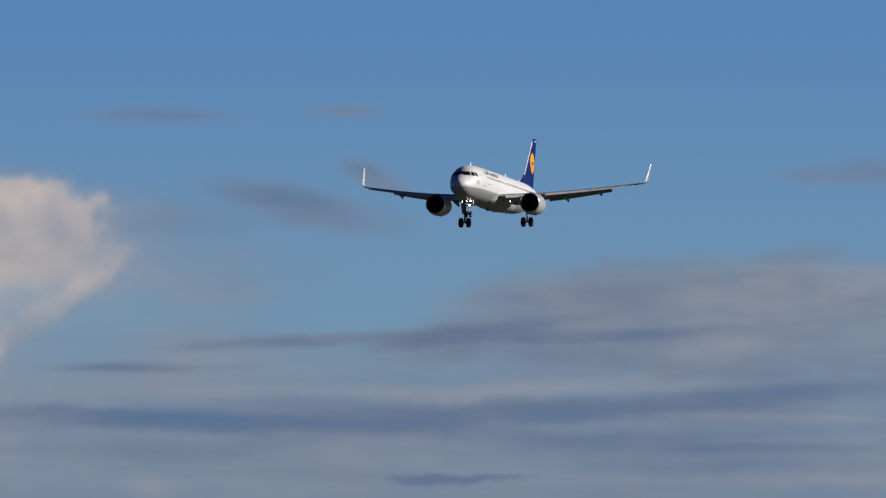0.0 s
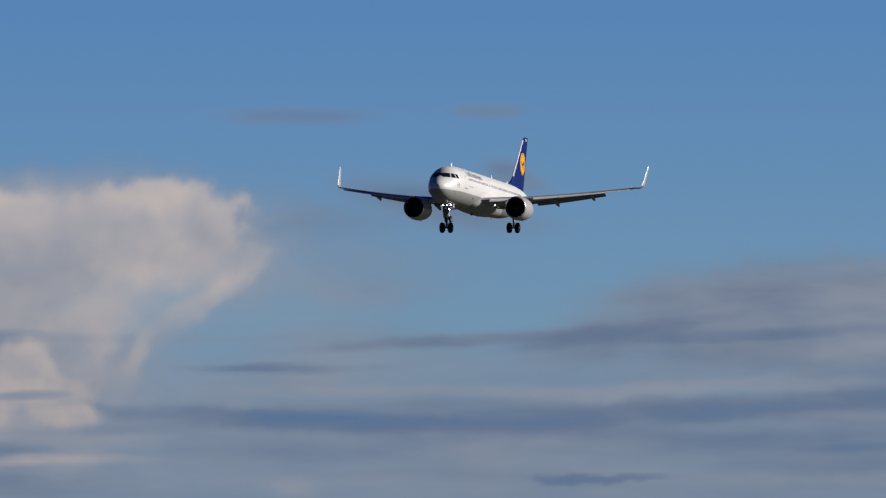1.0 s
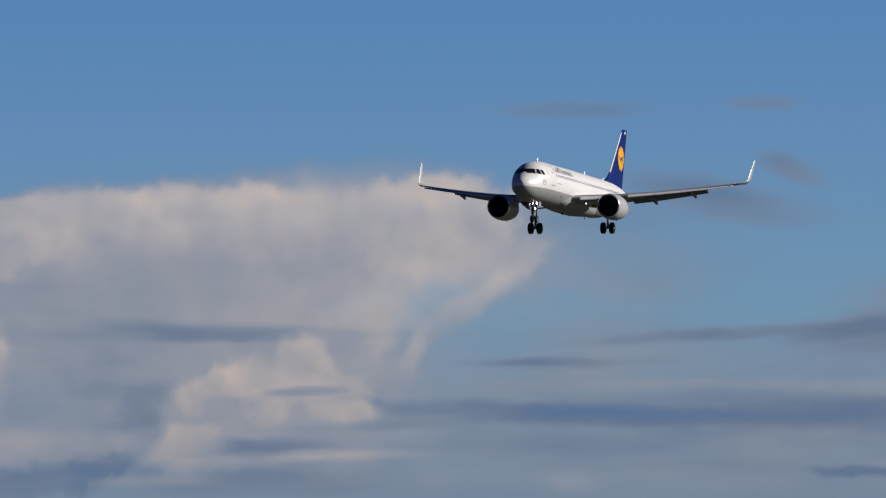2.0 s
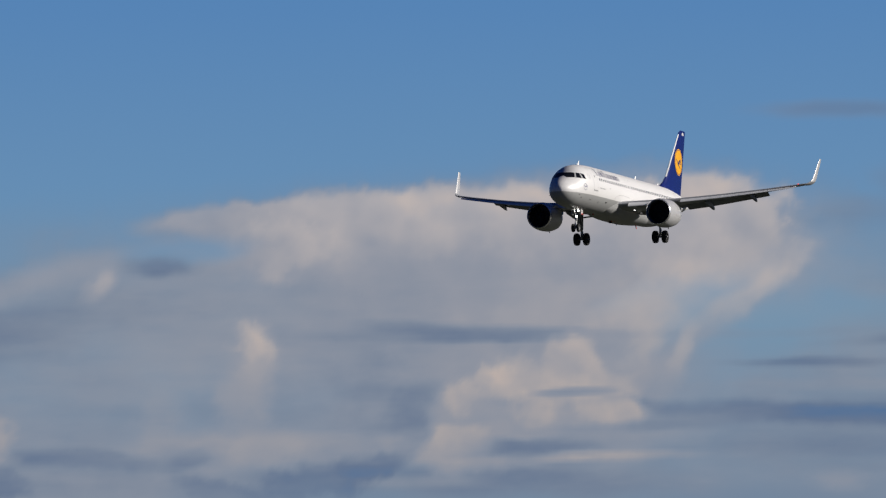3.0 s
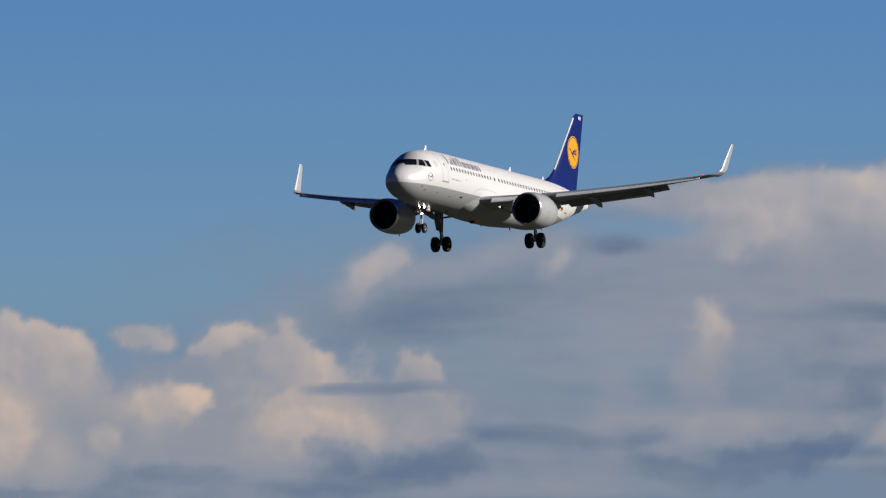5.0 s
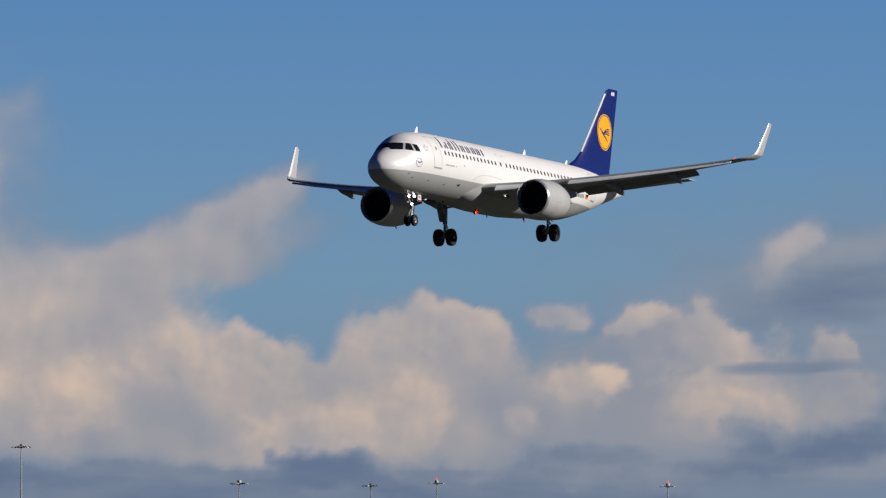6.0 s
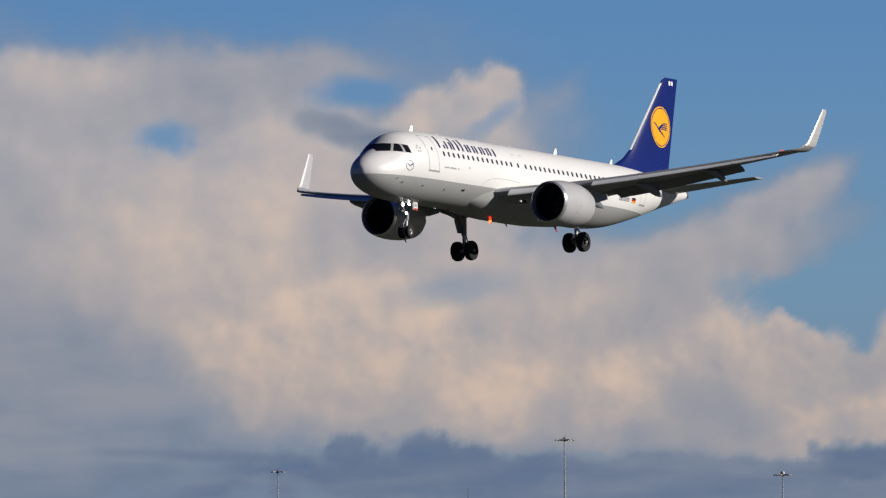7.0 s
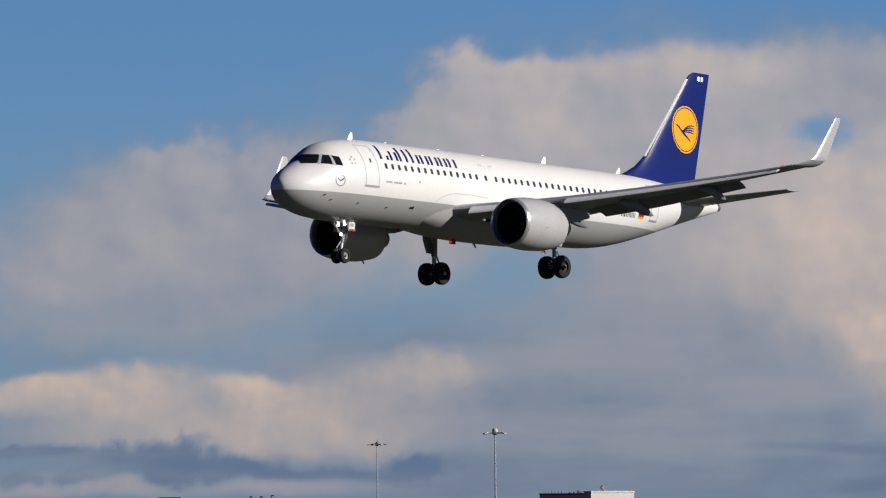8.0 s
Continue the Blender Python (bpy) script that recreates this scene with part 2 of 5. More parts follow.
def wing(plane, side):
    ys = [1.0, 1.9, 3.0, 4.2, 5.4, 6.4, 8, 10, 12, 14, 15.5, 16.5, TIP_Y]
    # the fixed wing stops short of the flaps' span
    w = part("wing", loft(wing_rings(side, ys, aft=0.93)), GREY, plane, "grey swept wing with its flaps lowered")
    # bare metal leading edge, drooped as slats
    for y0, y1 in ((2.6, 4.9), (6.9, 9.3), (9.34, 11.7), (11.74, 14.1), (14.14, 16.4)):
        rings = []
        for k in range(4):
            y = y0 + (y1 - y0) * k / 3
            le, te, z = wing_line(y)
            c = (te - le) * 0.15
            u = (y - 1.9) / 15
            tw = radians(24)
            base = z + 0.4 * (te - le) * math.sin(radians(3.5 - 5 * u))
            ring = []
            for a, b in foil(c * 1.15, 0.35, 0.12, 8):
                a, b = a - 0.22, b - 0.16 - 0.01 * c
                ring.append((-(le + a * math.cos(tw) + b * math.sin(tw)), side * y, base + b * math.cos(tw) + (a) * math.sin(tw) * 0.9))
            rings.append(ring)
        part("slat", loft(rings), METAL, w, "pale grey slat")
    for y0, y1 in ((2.1, 6.36), (6.39, 13.5)):
        rings = []
        for k in range(5):
            y = y0 + (y1 - y0) * k / 4
            le, te, z = wing_line(y)
            c = (te - le)
            fc = min(1.25, 0.28 * c + 0.28)
            u = (y - 1.9) / 15
            tw = radians(12 if y1 < 7 else 21)
            z0 = z - 0.55 * c * math.sin(radians(3.5 - 5 * u)) + (0.12 if y1 < 7 else 0.03)
            ring = []
            for a, b in foil(fc, 0.13, 0.03, 8):
                ring.append((-(te - 0.20 * c + 0.02 + a * math.cos(tw) + b * math.sin(tw)), side * y, z0 + b * math.cos(tw) - a * math.sin(tw)))
            rings.append(ring)
        part("flap", loft(rings), FLAP_GREY, w, "lowered flap")
    for y in (4.9, 8.5, 12.3):
        le, te, z = wing_line(y)
        rings = []
        size = 1.0 if y < 9 else 0.8
        for u, r in ((0, 0.02), (0.08, 0.12), (0.25, 0.22), (0.5, 0.27), (0.75, 0.22), (0.92, 0.11), (1, 0.02)):
            s = te - 2.1 * size + u * 3.0 * size
            drop = 0.20 + 0.10 * u + max(0, u - 0.5) * 0.74
            rings.append(ring_x(-s, side * y, z - drop * size - 0.08, r * 0.75 * size, r * 1.15 * size, 14))
        # the darker flap grey stands in for the wing's shade on the fairings
        part("flap_track_fairing", loft(rings), FLAP_GREY, w, "canoe-shaped flap track fairing")
    # the upturned tip, in one curve
    rings = []
    le0, te0, z0 = wing_line(TIP_Y)
    for k in range(17):
        u = k / 16
        bend = min(1, u / 0.40)
        lean = radians(79 * bend)
        if u <= 0.40:
            y = TIP_Y + 0.62 * math.sin(lean)
            z = z0 + 0.62 * (1 - math.cos(lean))
        else:
            d = (u - 0.40) / 0.60 * 2.08
            y = TIP_Y + 0.62 * math.sin(radians(79)) + d * 0.12
            z = z0 + 0.62 * (1 - math.cos(radians(79))) + d * 0.98
        le = le0 + 1.15 * (u / 0.40) ** 1.2 if u < 0.40 else le0 + 1.15 + 1.43 * (u - 0.40) / 0.60
        te = te0 + 0.60 * (u / 0.40) if u < 0.40 else te0 + 0.60 + 0.88 * (u - 0.40) / 0.60
        c = te - le - (0.12 if k == 16 else 0)
        rings.append([(-(le + a), side * (y - b * math.sin(lean)), z + b * math.cos(lean)) for a, b in foil(c, 0.09, 0.0, 10)])
    part("tip_root", loft(rings[:6]), GREY, w, "grey curved wing tip root")
    part("sharklet", loft(rings[5:]), COWL, w, "pale grey upturned wing tip")
    front = [[Vector(r[j]) + Vector((0.004, 0, 0)) for j in (7, 8, 9, 10, 11, 12, 13)] for r in rings[5:]]
    part("tip_edge", loft(front, closed=False), WHITE, w, "white leading edge of the wing tip")
    le, te, z = wing_line(16.2)
    lampm = REDLAMP if side > 0 else PANE
    part("position_lamp", tube((-(le - 0.03), side * 16.60, z + 0.10), (-(le + 0.03), side * 16.74, z + 0.12), 0.03, bm=None), lampm, w,
         "small red position lamp" if side > 0 else "small position lamp")
    return w


def revolve(profile, cx, cy, cz, n=40):
    """Turns (x, r) pairs about a line along x."""
    return loft([ring_x(cx + x, cy, cz, r, r, n) for x, r in profile], caps=False)


ENG_S, ENG_Y, ENG_Z = 11.29, 5.79, -1.90


def engine(plane, side):
    cy, cz, x0 = side * ENG_Y, ENG_Z, -ENG_S
    nac = part("engine_nacelle", revolve(((-0.20, 1.205), (-0.5, 1.26), (-0.9, 1.30), (-1.4, 1.325), (-1.9, 1.32), (-2.4, 1.29), (-2.8, 1.24), (-3.2, 1.17),
                                  (-3.5, 1.11), (-3.5, 1.07), (-3.2, 1.06)), x0, cy, cz), COWL, plane, "pale grey engine nacelle")
    part("inlet_lip", revolve(((-0.62, 1.03), (-0.40, 1.03), (-0.2, 1.05), (-0.07, 1.085), (0.0, 1.125), (-0.04, 1.165), (-0.12, 1.19), (-0.21, 1.210)), x0, cy, cz),
         LIP, nac, "polished metal inlet lip")
    part("inlet_duct", revolve(((-0.40, 1.021), (-0.62, 1.03), (-1.0, 1.03), (-1.55, 1.03), (-1.62, 0.2)), x0, cy, cz), DARK, nac, "dark inlet duct")
    part("spinner", revolve(((-0.92, 0.01), (-1.0, 0.10), (-1.15, 0.19), (-1.4, 0.29), (-1.58, 0.33)), x0, cy, cz, 24), BLADE, nac)
    for k in range(20):
        a = 2 * math.pi * k / 20
        rows = []
        for j in range(4):
            r = 0.28 + 0.73 * j / 3
            t = radians(25 + 35 * j / 3)
            row = []
            for off, w in ((0.008, -0.5), (0.008, 0.5), (-0.008, 0.5), (-0.008, -0.5)):
                c = 0.30 * w
                b = a + (c * math.sin(t) + off) / r
                row.append((x0 - 1.45 + c * math.cos(t), cy + r * math.cos(b), cz + r * math.sin(b)))
            rows.append(row)
        part("fan_blade", loft(rows), BLADE, nac)
    part("core_nozzle", revolve(((-3.2, 0.74), (-3.8, 0.64), (-4.4, 0.50), (-4.6, 0.44), (-4.6, 0.40), (-4.3, 0.42)), x0, cy, cz, 28), DULL, nac, "bare metal exhaust nozzle")
    part("exhaust_cone", revolve(((-4.2, 0.28), (-4.6, 0.22), (-4.9, 0.05)), x0, cy, cz, 20), DULL, nac)
    # pylon
    rings = []
    for s, zlo, zhi, hw in ((12.6, -0.98, -0.92, 0.03), (13.0, -0.99, -0.80, 0.17), (13.8, -1.0, -0.70, 0.22), (15.0, -1.35, -0.75, 0.22), (16.6, -1.55, -0.85, 0.18), (18.0, -1.25, -0.95, 0.04)):
        rings.append([(-s, cy + hw, zlo), (-s, cy + hw, zhi - 0.05), (-s, cy + hw * 0.6, zhi), (-s, cy - hw * 0.6, zhi), (-s, cy - hw, zhi - 0.05), (-s, cy - hw, zlo)])
    part("pylon", loft(rings), GREY, nac, "grey engine pylon")
    # strake on the inner flank
    part("strake", slab([(x0 - 0.9, cy - side * 0.96, cz + 0.86), (x0 - 2.0, cy - side * 0.96, cz + 0.86), (x0 - 2.0, cy - side * 1.2, cz + 1.1), (x0 - 1.5, cy - side * 1.2, cz + 1.1)], (0, 1, side), 0.03), COWL, nac)
    # service marks
    for x, r in ((-1.12, 1.313), (-2.45, 1.284)):
        part("cowl_seam", revolve(((x, r), (x - 0.015, r + 0.006), (x - 0.03, r)), x0, cy, cz), SEAM, nac, "thin grey cowl seam")
    for x, z, w, m in ((-1.42, -0.22, 0.10, REDF), (-1.60, -0.22, 0.16, LINE), (-1.3, -0.60, 0.10, LINE)):
        part("warning_mark", box(x0 + x, cy + side * math.sqrt(1.318 ** 2 - z * z), cz + z, w, 0.012, 0.055), m, nac, "small service mark", smooth=False)
    part("drain", tube((x0 - 2.9, cy, cz - 1.2), (x0 - 3.05, cy, cz - 1.36), 0.05, 0.03, 8), DULL, nac)
    return nac


def wheel(parent, x, y, z, r, w, rimr):
    prof = [(-w / 2, rimr), (-w / 2, r * 0.82), (-w * 0.42, r * 0.94), (-w * 0.2, r), (w * 0.2, r), (w * 0.42, r * 0.94), (w / 2, r * 0.82), (w / 2, rimr), (w * 0.25, rimr * 0.95)]
    n = 36
    rings = [[(x + rr * math.cos(2 * math.pi * i / n), y + o, z + rr * math.sin(2 * math.pi * i / n)) for i in range(n)] for o, rr in prof]
    ty = part("tyre", loft(rings, caps=False), TYRE, parent, "black rubber tyre")
    hub = [(-w * 0.35, rimr), (-w * 0.30, rimr * 0.9), (-w * 0.2, rimr * 0.55), (-w * 0.36, rimr * 0.4), (-w * 0.36, 0.01), (w * 0.36, 0.01), (w * 0.36, rimr * 0.4), (w * 0.2, rimr * 0.55), (w * 0.30, rimr * 0.9), (w * 0.35, rimr)]
    rings = [[(x + rr * math.cos(2 * math.pi * i / 24), y + o, z + rr * math.sin(2 * math.pi * i / 24)) for i in range(24)] for o, rr in hub]
    # main rims are near black, nose rims gear grey
    part("rim", loft(rings, caps=False), GEAR if r < 0.5 else RIM, ty, "grey metal wheel rim")


def main_gear(plane, side):
    x, y, zw = -17.68, side * 3.85, -3.65
    g = part("main_gear_strut", tube((x, y, -1.1), (x, y, -2.75), 0.17, 0.16, 16), GEAR, plane, "main landing gear leg")
    part("piston", tube((x, y, -2.7), (x, y, zw + 0.02), 0.11, 0.11, 14), METAL, g, "chrome piston")
    part("axle", tube((x, y - 0.72, zw), (x, y + 0.72, zw), 0.09, 0.09, 12), GEAR, g)
    for o in (-0.465, 0.465):
        wheel(g, x, y + o, zw, 0.585, 0.42, 0.30)
    part("side_brace", tube((x, y, -1.65), (x, side * 1.75, -1.45), 0.07, 0.08, 10), GEAR, g)
    bm = tube((x - 0.12, y, -2.6), (x - 0.42, y, -3.1), 0.05, 0.04, 8)
    part("torque_link", tube((x - 0.42, y, -3.1), (x - 0.1, y, -3.62), 0.04, 0.05, 8, bm), GEAR, g)
    part("drag_brace", tube((x, y, -2.2), (x + 0.9, y - side * 0.2, -1.4), 0.06, 0.06, 10), GEAR, g)
    part("gear_door", loft([[(x + 0.66, y + side * 0.24, -1.25), (x + 0.60, y + side * 0.26, -1.9), (x + 0.34, y + side * 0.22, -2.6), (x - 0.28, y + side * 0.22, -2.6), (x - 0.42, y + side * 0.26, -1.9), (x - 0.46, y + side * 0.24, -1.25)],
                            [(x + 0.66, y + side * 0.28, -1.25), (x + 0.60, y + side * 0.30, -1.9), (x + 0.34, y + side * 0.26, -2.6), (x - 0.28, y + side * 0.26, -2.6), (x - 0.42, y + side * 0.30, -1.9), (x - 0.46, y + side * 0.28, -1.25)]]),
         GREY, g, "grey leg door")
    bm = tube((x + 0.16, y, -1.4), (x + 0.14, y, -3.5), 0.025, 0.025, 6)
    part("hydraulic_line", tube((x + 0.14, y, -3.5), (x, y, -3.7), 0.025, 0.025, 6, bm), DARK, g)


def nose_gear(plane):
    x, zw = -5.16, -3.72
    g = part("nose_gear_strut", tube((x - 0.30, 0, -1.7), (x - 0.10, 0, -3.05), 0.115, 0.11, 14), GEAR, plane, "nose landing gear leg")
    part("piston", tube((x - 0.11, 0, -3.0), (x, 0, zw), 0.075, 0.075, 12), METAL, g, "chrome piston")
    part("axle", tube((x, -0.4, zw), (x, 0.4, zw), 0.05, 0.05, 10), GEAR, g)
    for o in (-0.25, 0.25):
        wheel(g, x, o, zw, 0.38, 0.22, 0.19)
    part("drag_brace", tube((x - 0.15, 0, -2.75), (x + 0.9, 0, -1.9), 0.05, 0.06, 8), GEAR, g)
    bm = tube((x, 0, -3.0), (x + 0.32, 0, -3.35), 0.03, 0.03, 8)
    part("torque_link", tube((x + 0.32, 0, -3.35), (x + 0.06, 0, -3.8), 0.03, 0.03, 8, bm), GEAR, g)
    for side in (1, -1):
        part("gear_door", slab([(x - 0.62, side * 0.40, -1.98), (x + 0.02, side * 0.40, -1.98), (x - 0.02, side * 0.46, -2.50), (x - 0.55, side * 0.46, -2.50)], (0, 1, 0.1 * side), 0.04), GREY, g, "small grey nose gear door")
        lamp = part("taxi_lamp_housing", tube((x - 0.14, side * 0.20 + 0.02, -2.15), (x - 0.04, side * 0.20 + 0.02, -2.155), 0.085, 0.125, 16), DULL, g)
        part("lamp_face", tube((x - 0.05, side * 0.20 + 0.02, -2.154), (x - 0.025, side * 0.20 + 0.02, -2.156), 0.085, 0.07, 16), LAMP, lamp, "lit landing lamp")
    part("code_plate", box(x - 0.3, 0.475, -2.22, 0.44, 0.02, 0.36, 0.0), PLATE, g, "white plate with a bar", smooth=False)
    part("red_edge", box(x - 0.3, 0.49, -2.44, 0.40, 0.02, 0.10, 0.0), REDF, g, "red edge", smooth=False)
    part("code_bar", box(x - 0.3, 0.49, -2.2, 0.26, 0.01, 0.16, 0.0), LINE, g, "grey bar", smooth=False)
    lamp = part("taxi_lamp_housing", tube((x - 0.04, 0.08, -2.65), (x + 0.06, 0.08, -2.66), 0.07, 0.10, 16), DULL, g)
    part("lamp_face", tube((x + 0.05, 0.08, -2.66), (x + 0.07, 0.08, -2.662), 0.085, 0.07, 16), LAMP, lamp, "lit turn-off lamp")


def airliner():
    plane = thing("airliner", "white twin-engine passenger jet with blue tail and lowered landing gear", "airplane")
    stations = [0.10, 0.12, 0.15, 0.18, 0.26, 0.36, 0.5, 0.7, 0.9, 1.15, 1.45, 1.75, 1.95, 2.15, 2.4, 2.6, 2.8, 3.05, 3.3, 3.6, 4.0, 4.4, 4.9, 5.4, 6.0, 6.6]
    stations += [6.6 + 1.45 * k for k in range(1, 13)] + [24.75, 25.5, 26.2, 27, 28, 29, 30, 31, 32, 33, 34, 35, 35.8, 36.4, 37.0]
    n = 72
    hull = part("fuselage", loft([[hull_point(s, 360 * i / n) for i in range(n)] for s in stations]), WHITE, plane, "white fuselage with a grey belly")
    part("exhaust_pipe", revolve(((0.0, 0.22), (-0.32, 0.19), (-0.34, 0.15), (-0.1, 0.14)), -37.0, 0, 0.95, 20), DULL, hull, "dark tail exhaust")
    # wing root fairing
    rings = []
    for s, w, top, bot in ((9.7, 1.35, -1.10, -1.75), (10.3, 1.72, -0.82, -1.92), (10.9, 1.99, -0.50, -2.04), (11.5, 2.10, -0.33, -2.12), (12.2, 2.17, -0.25, -2.20), (13.2, 2.24, -0.22, -2.27), (14.5, 2.31, -0.22, -2.32), (17, 2.32, -0.24, -2.34),
                           (19, 2.22, -0.42, -2.33), (20.4, 2.03, -0.75, -2.25), (21.6, 1.7, -1.15, -2.18), (22.6, 1.1, -1.6, -2.04)):
        ring = []
        for i in range(40):
            a = 2 * math.pi * i / 40
            c, d = math.cos(a), math.sin(a)
            e = 0.62
            ring.append((-s, w * (1 - 0.21 * (1 - d)) * math.copysign(abs(c) ** e, c), (top + bot) / 2 + (top - bot) / 2 * math.copysign(abs(d) ** e, d)))
        rings.append(ring)
    part("wing_root_fairing", loft(rings), WHITE, plane, "grey and white wing root fairing")
    for side in (1, -1):
        wing(plane, side)
        engine(plane, side)
        main_gear(plane, side)
        # tailplane
        rings = []
        for k in range(7):
            u = k / 6
            y = 0.5 + 5.72 * u
            le, te = 31.9 + 2.95 * u, 35.2 + 0.85 * u
            rings.append([(-(le + a), side * y, 0.84 + 0.60 * u + b) for a, b in foil(te - le, 0.085, -0.01, 10)])
        part("tailplane", loft(rings), GREY, plane, "grey tailplane")
    nose_gear(plane)
    # fin
    rings = []
    for z in (1.6, 2.2, 2.6, 3.2, 4.2, 5.2, 6.2, 7.2, 7.8, 7.94, 8.0):
        le = 34.70 - (7.94 - z) * 0.865
        if z < 3.2:
            le -= (3.2 - z) ** 2 * 0.85
        te = 36.48 - (7.94 - z) * 0.225
        if z > 7.8:
            le += (z - 7.8) * 1.2
        rings.append([(-(le + a), b, z) for a, b in foil(te - le, 0.085 if z < 7.9 else 0.05, 0.0, 14)])
    fin = part("fin", loft(rings), BLUE, plane, "dark blue tail fin with a yellow disc")
    def fin_half(s, z):
        le = 34.70 - (7.94 - z) * 0.865
        c = 36.48 - (7.94 - z) * 0.225 - le
        u = max(0.001, min(0.999, (s - le) / c))
        return c * 0.085 * 5 * (0.2969 * math.sqrt(u) - 0.126 * u - 0.3516 * u * u + 0.2843 * u**3 - 0.1030 * u**4)

    strip = bmesh.new()
    rows = []
    for z in (3.2, 4.3, 5.3, 6.3, 7.60):
        le = 34.70 - (7.94 - z) * 0.865
        c = 36.48 - (7.94 - z) * 0.225 - le
        rows.append([(-(le + 0.095), fin_half(le + 0.095, z) + 0.008, z), (-(le + 0.03), fin_half(le + 0.03, z) + 0.010, z), (-(le - 0.02), 0.0, z), (-(le + 0.03), -fin_half(le + 0.03, z) - 0.010, z), (-(le + 0.095), -fin_half(le + 0.095, z) - 0.008, z)])
    part("leading_edge", loft(rows, closed=False, bm=strip), METAL, fin, "bare metal leading edge")

    def fin_disc(cs, cz, r0, r1, off, side):
        rows = []
        for r in [r0 + (r1 - r0) * k / 8 for k in range(9)]:
            rows.append([(-(cs + r * math.cos(2 * math.pi * i / 48)), side * (fin_half(cs + r * math.cos(2 * math.pi * i / 48), cz + r * math.sin(2 * math.pi * i / 48)) + off), cz + r * math.sin(2 * math.pi * i / 48)) for i in range(48)])
        return loft(rows, caps=False)

    def fin_stroke(pts, w, off, side):
        rows = []
        for k, (s, z) in enumerate(pts):
            ww = w * (1 - 0.65 * abs(2 * k / (len(pts) - 1) - 1))
            rows.append([(-s, side * (fin_half(s, z + d) + off), z + d) for d in (-ww, ww)])
        return loft(rows, closed=False)

    for side in (1, -1):
        part("disc", fin_disc(34.17, 4.87, 0.01, 1.26, 0.020, side), YELLOW, fin, "yellow disc")
        part("ring", fin_disc(34.17, 4.87, 1.13, 1.18, 0.026, side), BLUE, fin, "thin blue ring")
        part("emblem_stroke", fin_stroke([(33.25, 5.10), (33.50, 5.00), (33.75, 4.80), (34.05, 4.62), (34.35, 4.46), (34.66, 4.28)], 0.085, 0.028, side), BLUE, fin, "plain blue stroke")
        part("emblem_stroke", fin_stroke([(33.80, 4.74), (34.02, 4.80), (34.18, 4.92), (34.36, 5.02)], 0.12, 0.029, side), BLUE, fin, "plain blue stroke")
        for k in range(4):
            part("emblem_stroke", fin_stroke([(34.05, 4.92 - 0.06 * k), (34.35, 5.06 - 0.10 * k), (34.65, 5.12 - 0.12 * k), (35.0, 5.10 - 0.13 * k)], 0.045, 0.030 + 0.001 * k, side), BLUE, fin, "plain blue stroke")
        for c0, c1 in ((35.30, 35.54), (35.62, 35.86)):
            part("code_mark", loft([[(-c, side * (fin_half(c, z) + 0.008), z) for c in (c0, c1)] for z in (7.55, 7.80)], closed=False), WHITE, fin, "white bar")

    # cockpit panes
    for side in (1, -1):
        # front pane, a post apart from the centre line
        part("windscreen_pane", hull_patch(((1.50, 0.575), (2.05, 0.59), (2.45, 1.06), (2.19, 1.10)), 0.012, side, 10, 8), GLASS, hull, "dark cockpit windscreen")
        part("side_pane", hull_patch(((2.17, 0.59), (2.70, 0.56), (2.77, 1.04), (2.56, 1.06)), 0.012, side), GLASS, hull, "dark cockpit side window")
        part("side_pane", hull_patch(((2.88, 0.55), (3.27, 0.53), (3.23, 0.98), (2.88, 1.03)), 0.012, side), GLASS, hull, "dark cockpit side window")
        for q in (((2.06, 0.56), (2.155, 0.56), (2.545, 1.08), (2.46, 1.08)), ((2.715, 0.54), (2.865, 0.53), (2.865, 1.06), (2.785, 1.06))):
            part("window_post", hull_patch(q, 0.016, side), SEAM, hull, "pale grey window post")
    # cabin windows
    proto = None
    for side in (1, -1):
        for s in [6.42 + 0.526 * k for k in range(15)] + [14.55, 15.40] + [15.99 + 0.5225 * k for k in range(25)]:
            p = hull_spot(s, 0.74, 0.006, side)
            q = hull_spot(s, 0.75, 0.006, side)
            up = (q - p).normalized()
            fore = Vector((1, 0, 0))
            if proto is None:
                b = bmesh.new()
                ring = [b.verts.new((0.102 * math.copysign(abs(math.cos(a)) ** 0.6, math.cos(a)), 0.152 * math.copysign(abs(math.sin(a)) ** 0.6, math.sin(a)), 0)) for a in (2 * math.pi * i / 16 for i in range(16))]
                b.faces.new(ring)
                ext = bmesh.ops.extrude_face_region(b, geom=list(b.faces))
                bmesh.ops.translate(b, verts=[v for v in ext["geom"] if isinstance(v, bmesh.types.BMVert)], vec=(0, 0, 0.006))
                bmesh.ops.recalc_face_normals(b, faces=b.faces)
                proto = bpy.data.meshes.new("cabin_window")
                b.to_mesh(proto)
                b.free()
                proto.materials.append(PANE)
            w = new("cabin_window", proto)
            w.parent = hull
            out = fore.cross(up)
            w.matrix_basis = Matrix.Translation(p) @ Matrix((fore, up, out)).transposed().to_4x4()
        # doors
        for s0, s1, z0, z1, nm in ((4.74, 5.76, -0.34, 1.72, "cabin_door"), (29.0, 29.8, -0.36, 1.5, "cabin_door"), (14.28, 14.82, 0.32, 1.36, "overwing_exit"), (15.13, 15.67, 0.32, 1.36, "overwing_exit")):
            part(nm, hull_frame(s0, s1, z0, z1, 0.03 if nm == "cabin_door" else 0.02, 0.006, side), LINE if nm == "cabin_door" else FAINT, hull, "grey door outline")
        part("door_sill", hull_patch(((4.70, -0.40), (5.80, -0.40), (5.80, -0.30), (4.70, -0.30)), 0.018, side, 4, 2), LINE, hull, "grey door sill")
